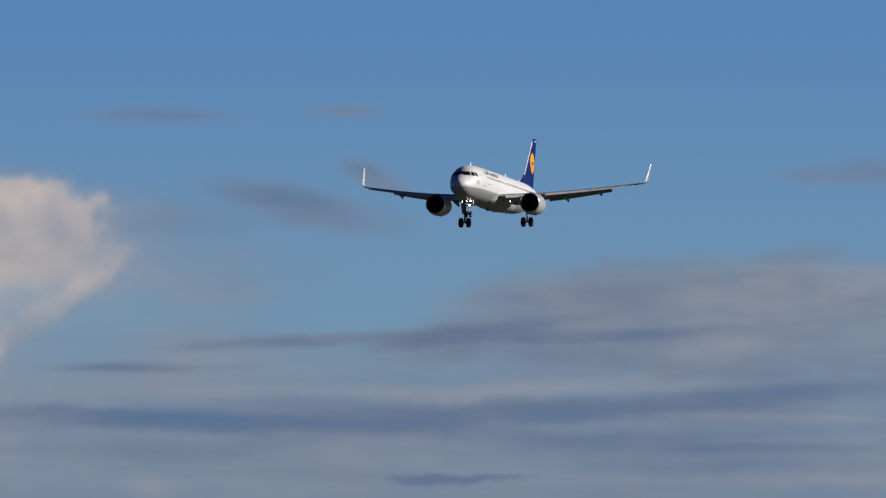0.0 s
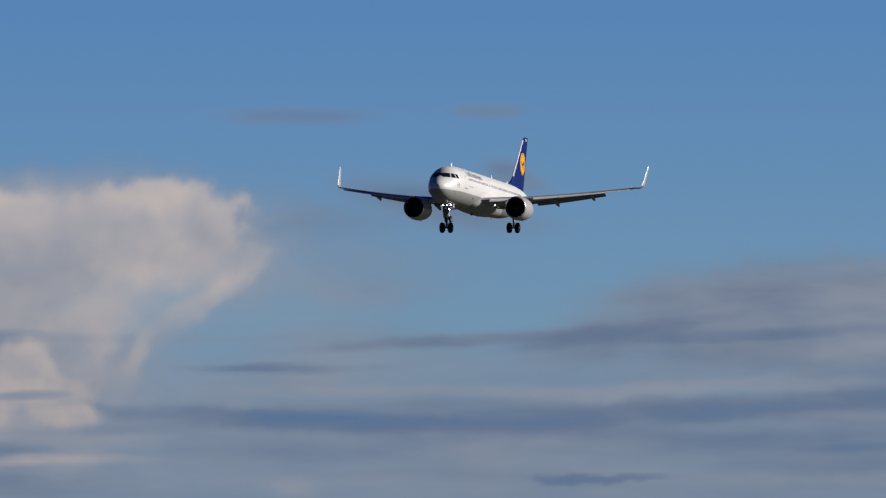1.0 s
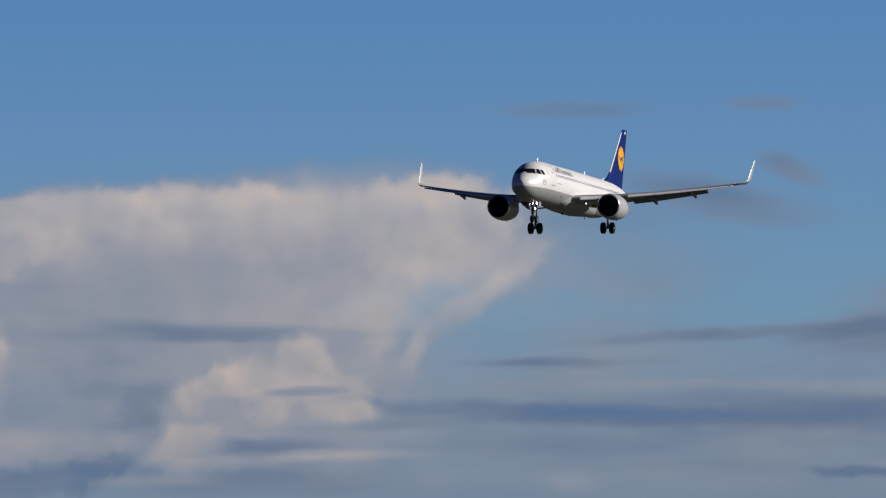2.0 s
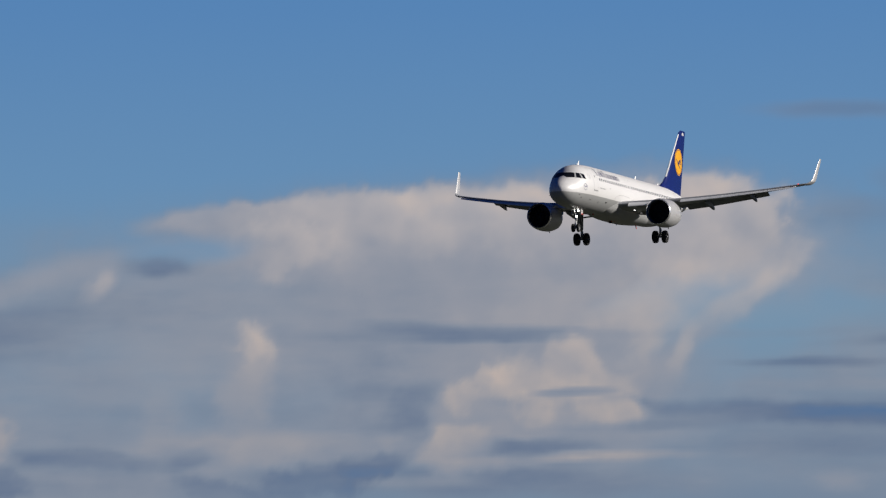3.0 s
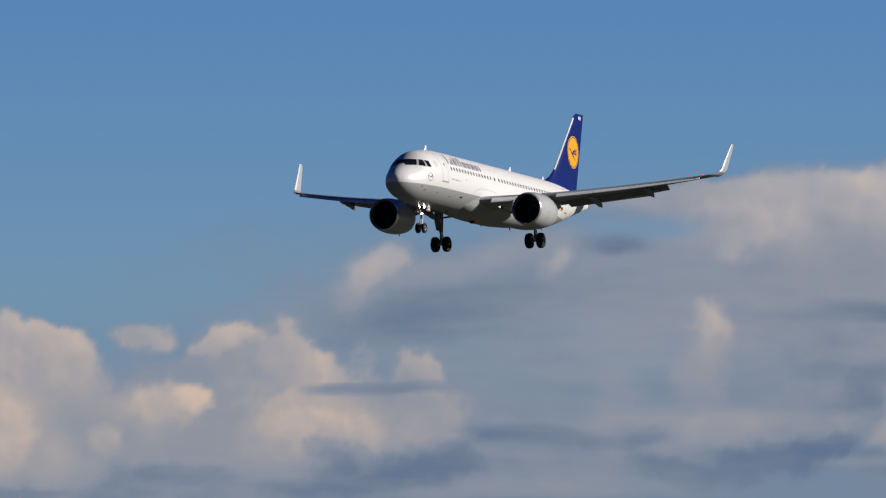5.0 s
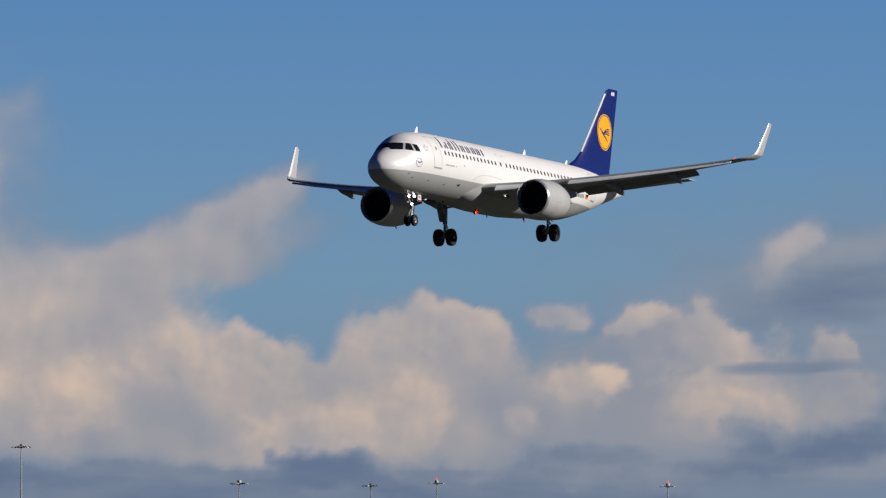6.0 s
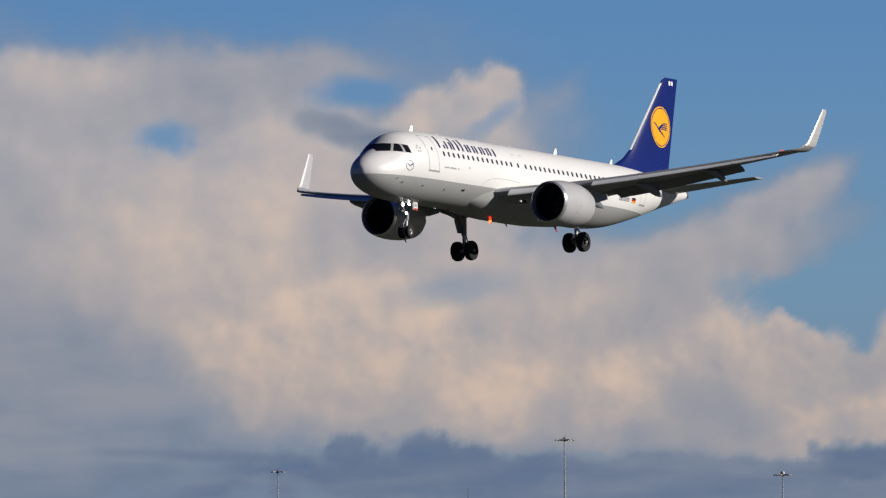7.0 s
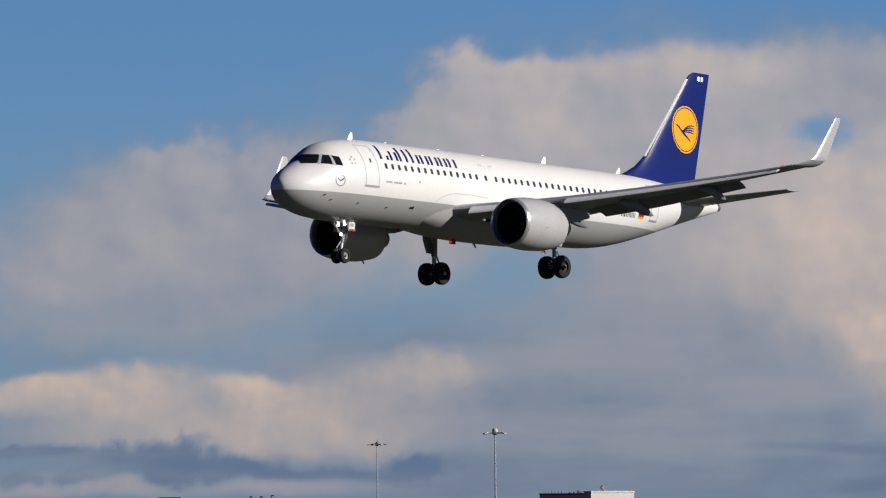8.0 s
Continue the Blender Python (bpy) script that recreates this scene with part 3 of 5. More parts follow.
        part("door_sill", hull_patch(((28.95, -0.42), (29.85, -0.42), (29.85, -0.33), (28.95, -0.33)), 0.018, side, 3, 2), LINE, hull, "grey door sill")
        part("door_window", hull_patch(((5.22, 0.84), (5.34, 0.84), (5.36, 1.04), (5.24, 1.04)), 0.009, side, 2, 2), PANE, hull)
        # airline title as plain bars of its size and colour
        for a, b, tall in ((6.42, 6.98, 1.80), (7.08, 7.58, 1.56), (7.66, 8.0, 1.80), (8.06, 8.36, 1.74), (8.44, 8.96, 1.80),
                           (9.06, 9.56, 1.56), (9.66, 10.18, 1.56), (10.28, 10.74, 1.56), (10.84, 11.36, 1.56)):
            a, b = 6.15 + (a - 6.42) * 1.265, 6.15 + (b - 6.42) * 1.265
            strokes = [(a, a + 0.19, tall)] if b - a < 0.45 else [(a, a + 0.18, tall), (b - 0.18, b, 1.30 if a < 6.2 else 1.54)]
            for p, q, top in strokes:
                part("title_bar", hull_patch(((p, 1.08), (q, 1.08), (q + 0.22 * (top - 1.08), top), (p + 0.22 * (top - 1.08), top)), 0.007, side, 2, 4), TITLE, hull, "dark blue title bar")
        for p, q in ((6.3, 6.42), (6.45, 6.78), (6.90, 7.02), (7.05, 7.24), (7.27, 7.55), (7.72, 7.86)):
            part("type_bar", hull_patch(((p, -0.09), (q, -0.09), (q, 0.0), (p, 0.0)), 0.007, side, 2, 1), LINE, hull, "small grey bar")
        # registration bars and flag near the tail
        for a, b in ((26.05, 26.11), (26.20, 26.25), (26.32, 26.42), (26.52, 26.57), (26.66, 26.71), (26.80, 26.85), (26.93, 26.98), (27.06, 27.12), (27.21, 27.26), (27.35, 27.40)):
            part("registration_bar", hull_patch(((a, -0.37), (b, -0.37), (b, -0.11), (a, -0.11)), 0.007, side, 2, 2), TITLE, hull, "dark bar")
        for z, mat in ((-0.17, BLACKF), (-0.27, REDF), (-0.37, YELLOW)):
            part("flag_stripe", hull_patch(((27.75, z), (28.3, z), (28.3, z + 0.1), (27.75, z + 0.1)), 0.008, side, 2, 1), mat, hull)
        # ring emblem under the cockpit
        rows = []
        for r in (0.27, 0.30):
            rows.append([hull_spot(3.0 + r * math.cos(2 * math.pi * i / 32), -0.20 + r * math.sin(2 * math.pi * i / 32), 0.007, side) for i in range(32)])
        part("emblem_ring", loft(rows, caps=False), BLUE, hull, "small blue ring")
        part("emblem_bar", hull_patch(((2.80, -0.12), (3.02, -0.27), (3.05, -0.22), (2.82, -0.08)), 0.007, side, 3, 1), BLUE, hull, "small blue stroke")
        part("emblem_bar", hull_patch(((3.00, -0.25), (3.22, -0.16), (3.22, -0.08), (3.03, -0.18)), 0.008, side, 3, 1), BLUE, hull, "small blue stroke")
        part("static_port", hull_patch(((8.95, 0.07), (9.07, 0.07), (9.07, 0.18), (8.95, 0.18)), 0.007, side, 1, 1), LINE, hull, "small grey port")
        for k in range(5):
            a = 2 * math.pi * k / 5 + 0.4
            u, v = 4.0 + 0.17 * math.cos(a), 0.84 + 0.17 * math.sin(a)
            part("emblem_dot", hull_patch(((u - 0.05, v - 0.05), (u + 0.05, v - 0.05), (u + 0.05, v + 0.05), (u - 0.05, v + 0.05)), 0.007, side, 1, 1), LINE, hull, "small grey dot")
        # seam round the front of the wing root fairing
        arc = [(10.42, -0.78), (10.62, -0.62), (10.95, -0.45), (11.4, -0.31), (11.95, -0.24), (12.8, -0.21), (13.7, -0.23), (14.6, -0.28)]
        rows = [[hull_spot(u, v - 0.016, 0.010, side), hull_spot(u, v + 0.016, 0.010, side)] for u, v in arc]
        part("fairing_seam", loft(rows, closed=False), SEAM, hull, "thin grey fairing seam")
        for u in (14.42, 15.27):
            part("exit_step", hull_patch(((u - 0.10, 1.40), (u + 0.22, 1.40), (u + 0.22, 1.44), (u - 0.10, 1.44)), 0.008, side, 2, 1), SEAM, hull, "small grey mark over the exit")
        # probes and small vents along the lower hull
        for u, v in ((2.2, -0.95), (2.7, -1.15), (4.6, -1.2), (6.9, -1.25), (8.9, -1.1)):
            p = hull_spot(u, v, 0.0, side)
            part("probe", tube(p, p + Vector((0.10, 0.07 * side, -0.02)), 0.035, 0.02, 8), DULL, hull)
        part("vent", hull_patch(((8.6, -1.22), (8.95, -1.22), (8.95, -1.12), (8.6, -1.12)), 0.006, side, 2, 1), RIM, hull, "small grey vent")
    # red fittings under the belly
    part("belly_lamp", tube((-9.6, 0.1, -2.04), (-9.6, 0.1, -2.16), 0.11, 0.06, 12), REDF, hull, "small red belly lamp")
    part("drain_mast", slab([(-15.6, 0.2, -2.4), (-15.8, 0.2, -2.4), (-15.95, 0.2, -2.62), (-15.85, 0.2, -2.62)], (0, 1, 0), 0.03), DULL, hull)
    part("drain_mast", slab([(-21.2, 0.2, -2.2), (-21.45, 0.2, -2.2), (-21.6, 0.2, -2.5), (-21.5, 0.2, -2.5)], (0, 1, 0), 0.03), REDF, hull, "small red mast")
    # aerials on the crown
    for s, h, c in ((5.82, 0.42, 0.34), (21.8, 0.42, 0.34), (28.3, 0.36, 0.30), (8.6, 0.10, 0.22), (12.9, 0.10, 0.25), (16.6, 0.09, 0.25)):
        t = hull_at(s)[0]
        rings = [[(-(s - 0.2 + lean + a), b, t - 0.03 + z) for a, b in foil(ch, 0.14, 0, 6)] for z, lean, ch in ((0, 0, c + 0.1), (h * 0.5, 0.12, c), (h, 0.26, c * 0.5))]
        part("blade_aerial", loft(rings), WHITE, hull, "white blade aerial")
    # wing root landing lamps
    for side in (1, -1):
        lamp = part("landing_lamp_housing", tube((-13.55, side * 2.95, -1.52), (-13.41, side * 2.95, -1.53), 0.08, 0.09, 14), DARK, hull)
        part("lamp_face", tube((-13.41, side * 2.95, -1.53), (-13.38, side * 2.95, -1.53), 0.085, 0.07, 14), LAMP, lamp, "lit landing lamp")
        # hood added to block the lamp's glow from oblique angles
        part("hood", loft([ring_x(x, side * 2.95, -1.53, 0.095, 0.095, 20) for x in (-13.42, -12.98)], caps=False), DARK, lamp, "black lamp hood")
    # turning beacon under the belly: a hooded lamp on a spindle
    part("beacon_base", tube((-14.4, 0, -2.2), (-14.4, 0, -2.34), 0.16, 0.13, 16), DULL, hull)
    rotor = part("beacon_rotor", tube((0, 0, 0.09), (0, 0, -0.09), 0.05, 0.05, 10), DARK, plane, "turning red beacon")
    part("beacon_face", tube((0.05, 0, 0), (0.07, 0, 0), 0.10, 0.09, 16), FLASH, rotor, "glowing red lamp")
    part("beacon_back", tube((0.0, 0, 0), (0.045, 0, 0), 0.06, 0.107, 16), DARK, rotor)
    # hood added so that the steady glow shows only once a turn
    part("beacon_hood", loft([ring_x(x, 0, 0, 0.105, 0.105, 18) for x in (0.04, 0.30)], caps=False), BLACKF, rotor, "black lamp hood")
    rotor.location = (-14.4, 0, -2.43)
    return plane, rotor


plane, rotor = airliner()

# ---- ground ----
bm = bmesh.new()
gr = [[bm.verts.new((-4700 + 9400 * i / 40, -4700 + 9400 * j / 40, 0.25 * noise.noise(Vector((i * 0.7, j * 0.7, 0))))) for i in range(41)] for j in range(41)]
for j in range(40):
    for i in range(40):
        bm.faces.new((gr[j][i], gr[j][i + 1], gr[j + 1][i + 1], gr[j + 1][i]))
ground = part("ground", bm, GRASS)
tagged(ground, "flat green airfield grass reaching the horizon", "ground", kind="structure")

# ---- sky backdrop: a far wall that carries the clouds ----
# u: degrees to the right of north, v: degrees above the horizon
SKY_U, SKY_V, SKY_STEP, R_SKY = (-22.0, 15.0), (-0.6, 7.4), 0.026, 4800.0
nu, nv = int((SKY_U[1] - SKY_U[0]) / SKY_STEP), int((SKY_V[1] - SKY_V[0]) / SKY_STEP)
GU, GV = np.meshgrid(np.linspace(*SKY_U, nu), np.linspace(*SKY_V, nv))


def lattice(x, y, seed):
    """Smooth random values in 0..1 on a unit lattice."""
    tab = np.random.RandomState(seed).rand(256, 256)
    ix, iy = np.floor(x).astype(int), np.floor(y).astype(int)
    fx, fy = x - ix, y - iy
    fx, fy = fx * fx * fx * (fx * (fx * 6 - 15) + 10), fy * fy * fy * (fy * (fy * 6 - 15) + 10)
    a, b = tab[ix % 256, iy % 256], tab[(ix + 1) % 256, iy % 256]
    c, d = tab[ix % 256, (iy + 1) % 256], tab[(ix + 1) % 256, (iy + 1) % 256]
    return (a * (1 - fx) + b * fx) * (1 - fy) + (c * (1 - fx) + d * fx) * fy


def billow(u, v, size, seed, octaves=5, rough=0.5):
    """Cloud-like turbulence about 0, its largest swells of that size in degrees."""
    out, amp = 0, 1.0
    for k in range(octaves):
        r = 0.6 * k
        x, y = u * math.cos(r) - v * math.sin(r), u * math.sin(r) + v * math.cos(r)
        out = out + amp * (lattice(x / size + 31.7 * k, y / size + 17.3 * k, seed + k) - 0.5)
        size, amp = size / 2.03, amp * rough
    return out


WU, WV = billow(GU, GV, 0.36, 11, 6, 0.55), billow(GU, GV, 0.36, 51, 6, 0.55)
cover, tone = np.zeros_like(GU), np.full_like(GU, 0.25)


def puff(u, v, ru, rv, tilt, much, bright, soft):
    """One body of cloud: place, half sizes, tilt, how much it covers, its painted tone from shade to sunlit, softness
    of its rim.
    """
    global cover, tone
    reach = 2.0 * max(ru, rv) + 0.5
    i0, i1 = np.searchsorted(GU[0], (u - reach, u + reach))
    j0, j1 = np.searchsorted(GV[:, 0], (v - reach, v + reach))
    w = (slice(j0, j1), slice(i0, i1))
    small = min(ru, rv)
    give = (1.2 - 0.6 * min(soft, 1)) * (0.5 if ru > 2.5 * rv else 1.0)   # flat sheets keep a smooth edge
    if 0 < bright < 0.2 and v < 0.95:                                     # low dark scud is ragged
        give, soft = 1.15, 0.75 * soft
    au, av = give * min(0.25, 1.1 * ru), give * min(0.22, 1.0 * small)
    du, dv = GU[w] + au * WU[w] - u, GV[w] + av * WV[w] - v
    c, s = math.cos(radians(tilt)), math.sin(radians(tilt))
    q = np.sqrt(((du * c + dv * s) / ru) ** 2 + ((dv * c - du * s) / rv) ** 2)
    wide = 1.05 * soft + 0.32
    a = np.clip((1 + wide * 0.65 - q) / (wide * 1.3), 0, 1)
    a = a * a * (3 - 2 * a) * much
    if bright < 0:                      # a gap that lets the blue through
        cover[w] *= 1 - a
        return
    # bright puffs are painted lighter above and to the right, as if sunlit
    modelled = bright + max(0, bright - 0.45) * 0.55 * np.clip((dv / rv + 0.5 * du / ru) * 0.7, -1, 1)
    tone[w] = tone[w] * (1 - a) + modelled * a
    cover[w] = 1 - (1 - cover[w]) * (1 - a)

# broad sheets
puff(-12.96, 2.37, 3.38, 1.551, 0, 0.85, 0.5, 0.3)
puff(0.62, 1.73, 4.23, 1.081, 0, 0.75, 0.38, 0.4)
puff(8.35, 1.06, 5.17, 0.658, 0, 0.72, 0.3, 0.5)
puff(-9.98, 2.34, 1.41, 1.551, 0, 0.75, 0.52, 0.55)
puff(3.15, 2.16, 2.44, 0.893, 0, 0.75, 0.44, 0.6)
puff(-4.32, 0.89, 3.29, 0.611, 0, 0.9, 0.46, 0.35)
puff(2.27, 2.31, 2.63, 0.705, 0, 0.7, 0.44, 0.6)
puff(-14.20, 0.66, 3.57, 0.470, 0, 0.45, 0.24, 0.7)
puff(-17.08, 2.18, 1.55, 0.940, 0, 0.8, 0.46, 0.35)
puff(-13.96, 1.36, 2.11, 0.658, 0, 0.75, 0.34, 0.6)
puff(-7.55, 0.35, 4.70, 0.291, 0, 0.85, 0.19, 0.3)
puff(-11.93, 2.82, 1.88, 0.658, 0, 0.8, 0.56, 0.5)
puff(10.22, 2.11, 2.02, 0.493, 0, 0.85, 0.27, 0.35)
puff(-10.35, 2.25, 1.41, 0.705, 0, 0.92, 0.63, 0.35)
puff(-13.73, 1.45, 1.97, 0.470, 0, 0.4, 0.28, 0.8)
puff(-8.58, 1.73, 1.55, 0.517, 0, 0.85, 0.58, 0.4)
puff(-11.38, 1.93, 1.41, 0.564, 0, 0.7, 0.58, 0.6)
puff(-16.01, 2.17, 1.27, 0.611, 0, 0.65, 0.53, 0.8)
puff(1.19, 1.95, 2.35, 0.329, 0, 0.3, 0.4, 0.8)
puff(-13.95, 1.40, 1.22, 0.611, 0, 0.8, 0.42, 0.6)
puff(-14.79, 2.39, 1.22, 0.611, 0, 0.6, 0.5, 0.6)
puff(-12.49, 2.15, 0.75, 0.940, 0, 0.6, 0.48, 0.8)
puff(-13.26, 0.55, 2.35, 0.282, 0, 0.6, 0.3, 0.5)
puff(3.11, 2.86, 1.55, 0.423, 8, 0.85, 0.58, 0.35)
puff(-7.83, 1.50, 1.55, 0.423, 0, 0.92, 0.63, 0.3)
puff(-14.19, 0.66, 1.97, 0.329, 0, 0.4, 0.26, 0.7)
puff(-11.69, 3.57, 1.55, 0.399, 0, 0.85, 0.54, 0.4)
puff(-7.55, 0.80, 3.29, 0.188, 0, 0.8, 0.54, 0.5)
puff(-10.12, 2.85, 1.17, 0.517, 0, 0.92, 0.637, 0.3)
puff(-6.62, 1.12, 1.41, 0.423, 0, 0.85, 0.615, 0.4)
puff(-13.37, 3.49, 1.32, 0.446, 5, 0.9, 0.58, 0.25)
puff(-11.85, 2.36, 0.80, 0.705, 0, 0.75, 0.66, 0.5)
puff(-10.64, 1.36, 1.08, 0.517, 0, 0.9, 0.71, 0.4)
puff(-1.52, 0.67, 1.97, 0.282, 0, 0.45, 0.24, 0.7)
puff(-1.95, 0.97, 1.97, 0.282, 0, 0.3, 0.3, 0.7)
puff(-12.70, 0.97, 1.55, 0.329, 0, 0.7, 0.42, 0.6)
puff(-15.43, 2.35, 0.94, 0.517, 35, 0.75, 0.54, 0.5)
puff(2.69, 1.23, 1.27, 0.376, 0, 0.8, 0.5, 0.5)
puff(-13.94, 3.50, 1.22, 0.376, 5, 0.9, 0.58, 0.3)
puff(-17.54, 2.51, 0.94, 0.470, 25, 0.8, 0.5, 0.4)
puff(-17.22, 2.51, 0.94, 0.470, 0, 0.4, 0.52, 0.8)
puff(-12.78, 2.93, 1.13, 0.376, 0, 0.5, 0.56, 0.7)
puff(-7.93, 2.06, 1.08, 0.376, 15, 0.9, 0.56, 0.4)
puff(-13.50, 0.84, 1.41, 0.282, 0, 0.6, 0.34, 0.6)
puff(-11.79, 2.79, 0.94, 0.423, 10, 0.5, 0.62, 0.7)
puff(6.95, 1.80, 2.82, 0.141, 0, 0.35, 0.32, 0.9)
puff(-6.41, 0.74, 1.41, 0.282, 0, 0.25, 0.5, 0.7)
puff(2.69, 2.92, 1.55, 0.254, 0, 0.92, 0.63, 0.22)
puff(-14.87, 2.99, 0.75, 0.517, 30, 0.85, 0.58, 0.4)
puff(-11.61, 2.26, 0.94, 0.376, 0, 0.45, 0.62, 0.8)

# cloud bodies
puff(-15.86, 0.86, 1.22, 0.282, 0, 0.8, 0.6, 0.4)
puff(-13.03, 1.35, 1.22, 0.282, 0, 0.5, 0.4, 0.8)
puff(-8.86, 1.13, 1.03, 0.329, 0, 0.8, 0.645, 0.5)
puff(2.96, 2.21, 1.17, 0.282, 20, 0.5, 0.5, 0.8)
puff(-17.23, 0.78, 1.41, 0.235, 0, 0.8, 0.58, 0.4)
puff(-16.37, 2.83, 0.85, 0.376, 0, 0.8, 0.52, 0.4)
puff(3.15, 2.53, 1.22, 0.258, 5, 0.6, 0.45, 0.7)
puff(-6.42, 1.26, 0.89, 0.352, 0, 0.95, 0.63, 0.2)
puff(-8.25, 1.62, 0.94, 0.329, 0, 0.8, 0.615, 0.5)
puff(3.76, 2.48, 1.08, 0.282, 22, 0.6, 0.56, 0.7)
puff(-9.32, 2.99, 0.52, 0.564, 20, 0.8, 0.615, 0.5)
puff(-7.27, 2.06, 1.03, 0.282, 22, 0.8, 0.54, 0.4)
puff(-14.54, 3.50, 0.70, 0.399, 15, 0.9, 0.6, 0.25)
puff(-5.59, 1.21, 0.85, 0.329, 0, 0.85, 0.58, 0.4)
puff(-14.64, 3.46, 0.66, 0.423, 10, 0.9, 0.6, 0.25)
puff(-7.18, 2.41, 1.01, 0.273, 28, 0.9, 0.56, 0.35)
puff(5.02, 1.88, 1.41, 0.188, 0, 0.4, 0.38, 0.9)
puff(5.69, 2.35, 0.94, 0.282, 15, 0.3, 0.45, 1)
puff(-10.30, 1.57, 0.61, 0.423, 0, 0.6, 0.72, 0.7)
puff(8.58, 2.17, 1.08, 0.235, 14, 0.85, 0.2, 0.4)
puff(-17.79, 1.11, 1.13, 0.216, 3, 0.9, 0.64, 0.3)
puff(1.48, 2.99, 1.22, 0.197, 5, 0.95, 0.58, 0.2)
puff(4.30, 2.88, 0.70, 0.338, 0, 0.92, 0.65, 0.22)
puff(-18.06, 2.42, 0.56, 0.423, 25, 0.5, 0.46, 0.8)
puff(4.18, 2.35, 0.89, 0.263, 30, 0.85, 0.6, 0.4)
puff(10.22, 1.81, 1.64, 0.141, 0, 0.5, 0.22, 0.7)
puff(-5.20, 1.52, 0.64, 0.300, 0, 0.95, 0.6, 0.4)
puff(-12.55, 2.00, 0.80, 0.282, 0, 0.5, 0.5, 0.8)
puff(-16.20, 1.56, 0.94, 0.235, 25, 0.5, -1, 0.7)
puff(2.04, 2.44, 0.94, 0.235, 4, 0.6, 0.42, 0.7)
puff(1.24, 2.75, 0.75, 0.282, 0, 0.7, 0.56, 0.6)
puff(-10.90, 3.18, 0.56, 0.376, 20, 0.75, 0.64, 0.5)
puff(-4.27, 1.13, 0.61, 0.329, 0, 0.8, 0.52, 0.5)
puff(4.55, 2.58, 0.56, 0.352, 25, 0.8, 0.6, 0.5)
puff(3.95, 2.21, 0.70, 0.282, 28, 0.8, 0.58, 0.5)
puff(-0.86, 2.17, 0.94, 0.211, 5, 0.6, 0.3, 0.7)
puff(-6.32, 0.75, 0.70, 0.282, 0, 0.8, 0.66, 0.4)
puff(5.58, 2.34, 0.70, 0.282, 0, 0.35, 0.42, 1)
puff(-11.70, 3.62, 0.70, 0.282, 0, 0.6, 0.5, 0.6)
puff(9.05, 1.42, 2.07, 0.094, 3, 0.85, 0.11, 0.6)
puff(5.02, 2.16, 0.52, 0.376, 20, 0.6, -1, 0.9)
puff(-2.03, 1.97, 0.80, 0.235, 8, 0.7, 0.22, 0.8)
puff(-10.26, 1.73, 0.80, 0.235, 5, 0.9, 0.72, 0.4)
puff(-16.02, 0.82, 0.80, 0.235, -8, 0.85, 0.63, 0.6)
puff(6.49, 1.19, 1.41, 0.132, 0, 0.45, 0.34, 0.8)
puff(6.95, 2.17, 1.64, 0.113, 0, 0.5, -1, 0.8)
puff(5.55, 1.32, 2.26, 0.080, -2, 0.85, 0.1, 0.6)
puff(2.50, 2.77, 0.94, 0.188, 0, 0.6, 0.6, 0.6)
puff(-15.73, 1.37, 0.94, 0.188, 5, 0.5, 0.26, 0.7)
puff(-18.16, 0.36, 1.55, 0.113, 0, 0.9, 0.46, 0.4)
puff(-10.21, 1.73, 0.61, 0.282, 20, 0.8, 0.7, 0.5)
puff(-17.21, 2.93, 0.52, 0.329, 10, 0.85, 0.52, 0.3)
puff(-15.64, 1.00, 0.75, 0.226, 0, 0.85, 0.60, 0.7)
puff(-2.68, 0.53, 1.41, 0.117, 0, 0.6, 0.24, 0.6)
puff(-0.82, 0.58, 1.41, 0.117, 0, 0.5, 0.44, 0.7)
puff(-15.30, 1.65, 0.70, 0.235, 0, 0.6, 0.22, 0.7)
puff(-14.42, 1.74, 0.70, 0.235, 15, 0.45, -1, 0.9)
puff(5.11, 2.72, 0.42, 0.376, 30, 0.35, 0.5, 1)
puff(4.65, 1.88, 0.56, 0.282, 20, 0.5, -1, 0.9)
puff(-6.90, 1.59, 0.61, 0.258, -15, 0.95, 0.675, 0.2)
puff(9.28, 2.44, 1.17, 0.132, 5, 0.5, 0.36, 0.7)
puff(7.42, 1.19, 2.35, 0.066, -2, 0.45, 0.18, 0.8)
puff(-14.83, 1.92, 0.89, 0.169, 14, 0.6, -1, 0.7)
puff(-9.70, 3.27, 0.52, 0.282, 25, 0.9, 0.645, 0.35)
puff(-5.73, 1.54, 0.52, 0.282, 20, 0.9, 0.6, 0.25)
puff(-6.57, 1.87, 0.56, 0.258, 0, 0.9, -1, 0.35)
puff(3.85, 2.10, 0.52, 0.282, 20, 0.4, -1, 0.8)
puff(9.66, 2.18, 1.41, 0.103, 2, 0.4, 0.22, 0.8)
puff(-15.30, 1.18, 0.61, 0.235, 5, 0.85, 0.61, 0.7)
puff(-14.04, 3.13, 0.61, 0.235, 0, 0.5, 0.62, 0.7)
puff(0.62, 1.05, 0.89, 0.160, 0, 0.8, 0.52, 0.5)
puff(2.71, 0.81, 1.17, 0.117, 0, 0.5, 0.2, 0.6)
puff(10.68, 2.30, 0.89, 0.150, 0, 0.5, 0.44, 0.7)
puff(-10.67, 3.78, 0.70, 0.188, 0, 0.7, 0.54, 0.6)
puff(-9.29, 0.97, 0.56, 0.235, 20, 0.7, 0.7, 0.5)
puff(-15.36, 1.84, 0.56, 0.235, 25, 0.4, -1, 0.9)
puff(3.53, 1.97, 0.61, 0.216, 28, 0.8, 0.56, 0.5)
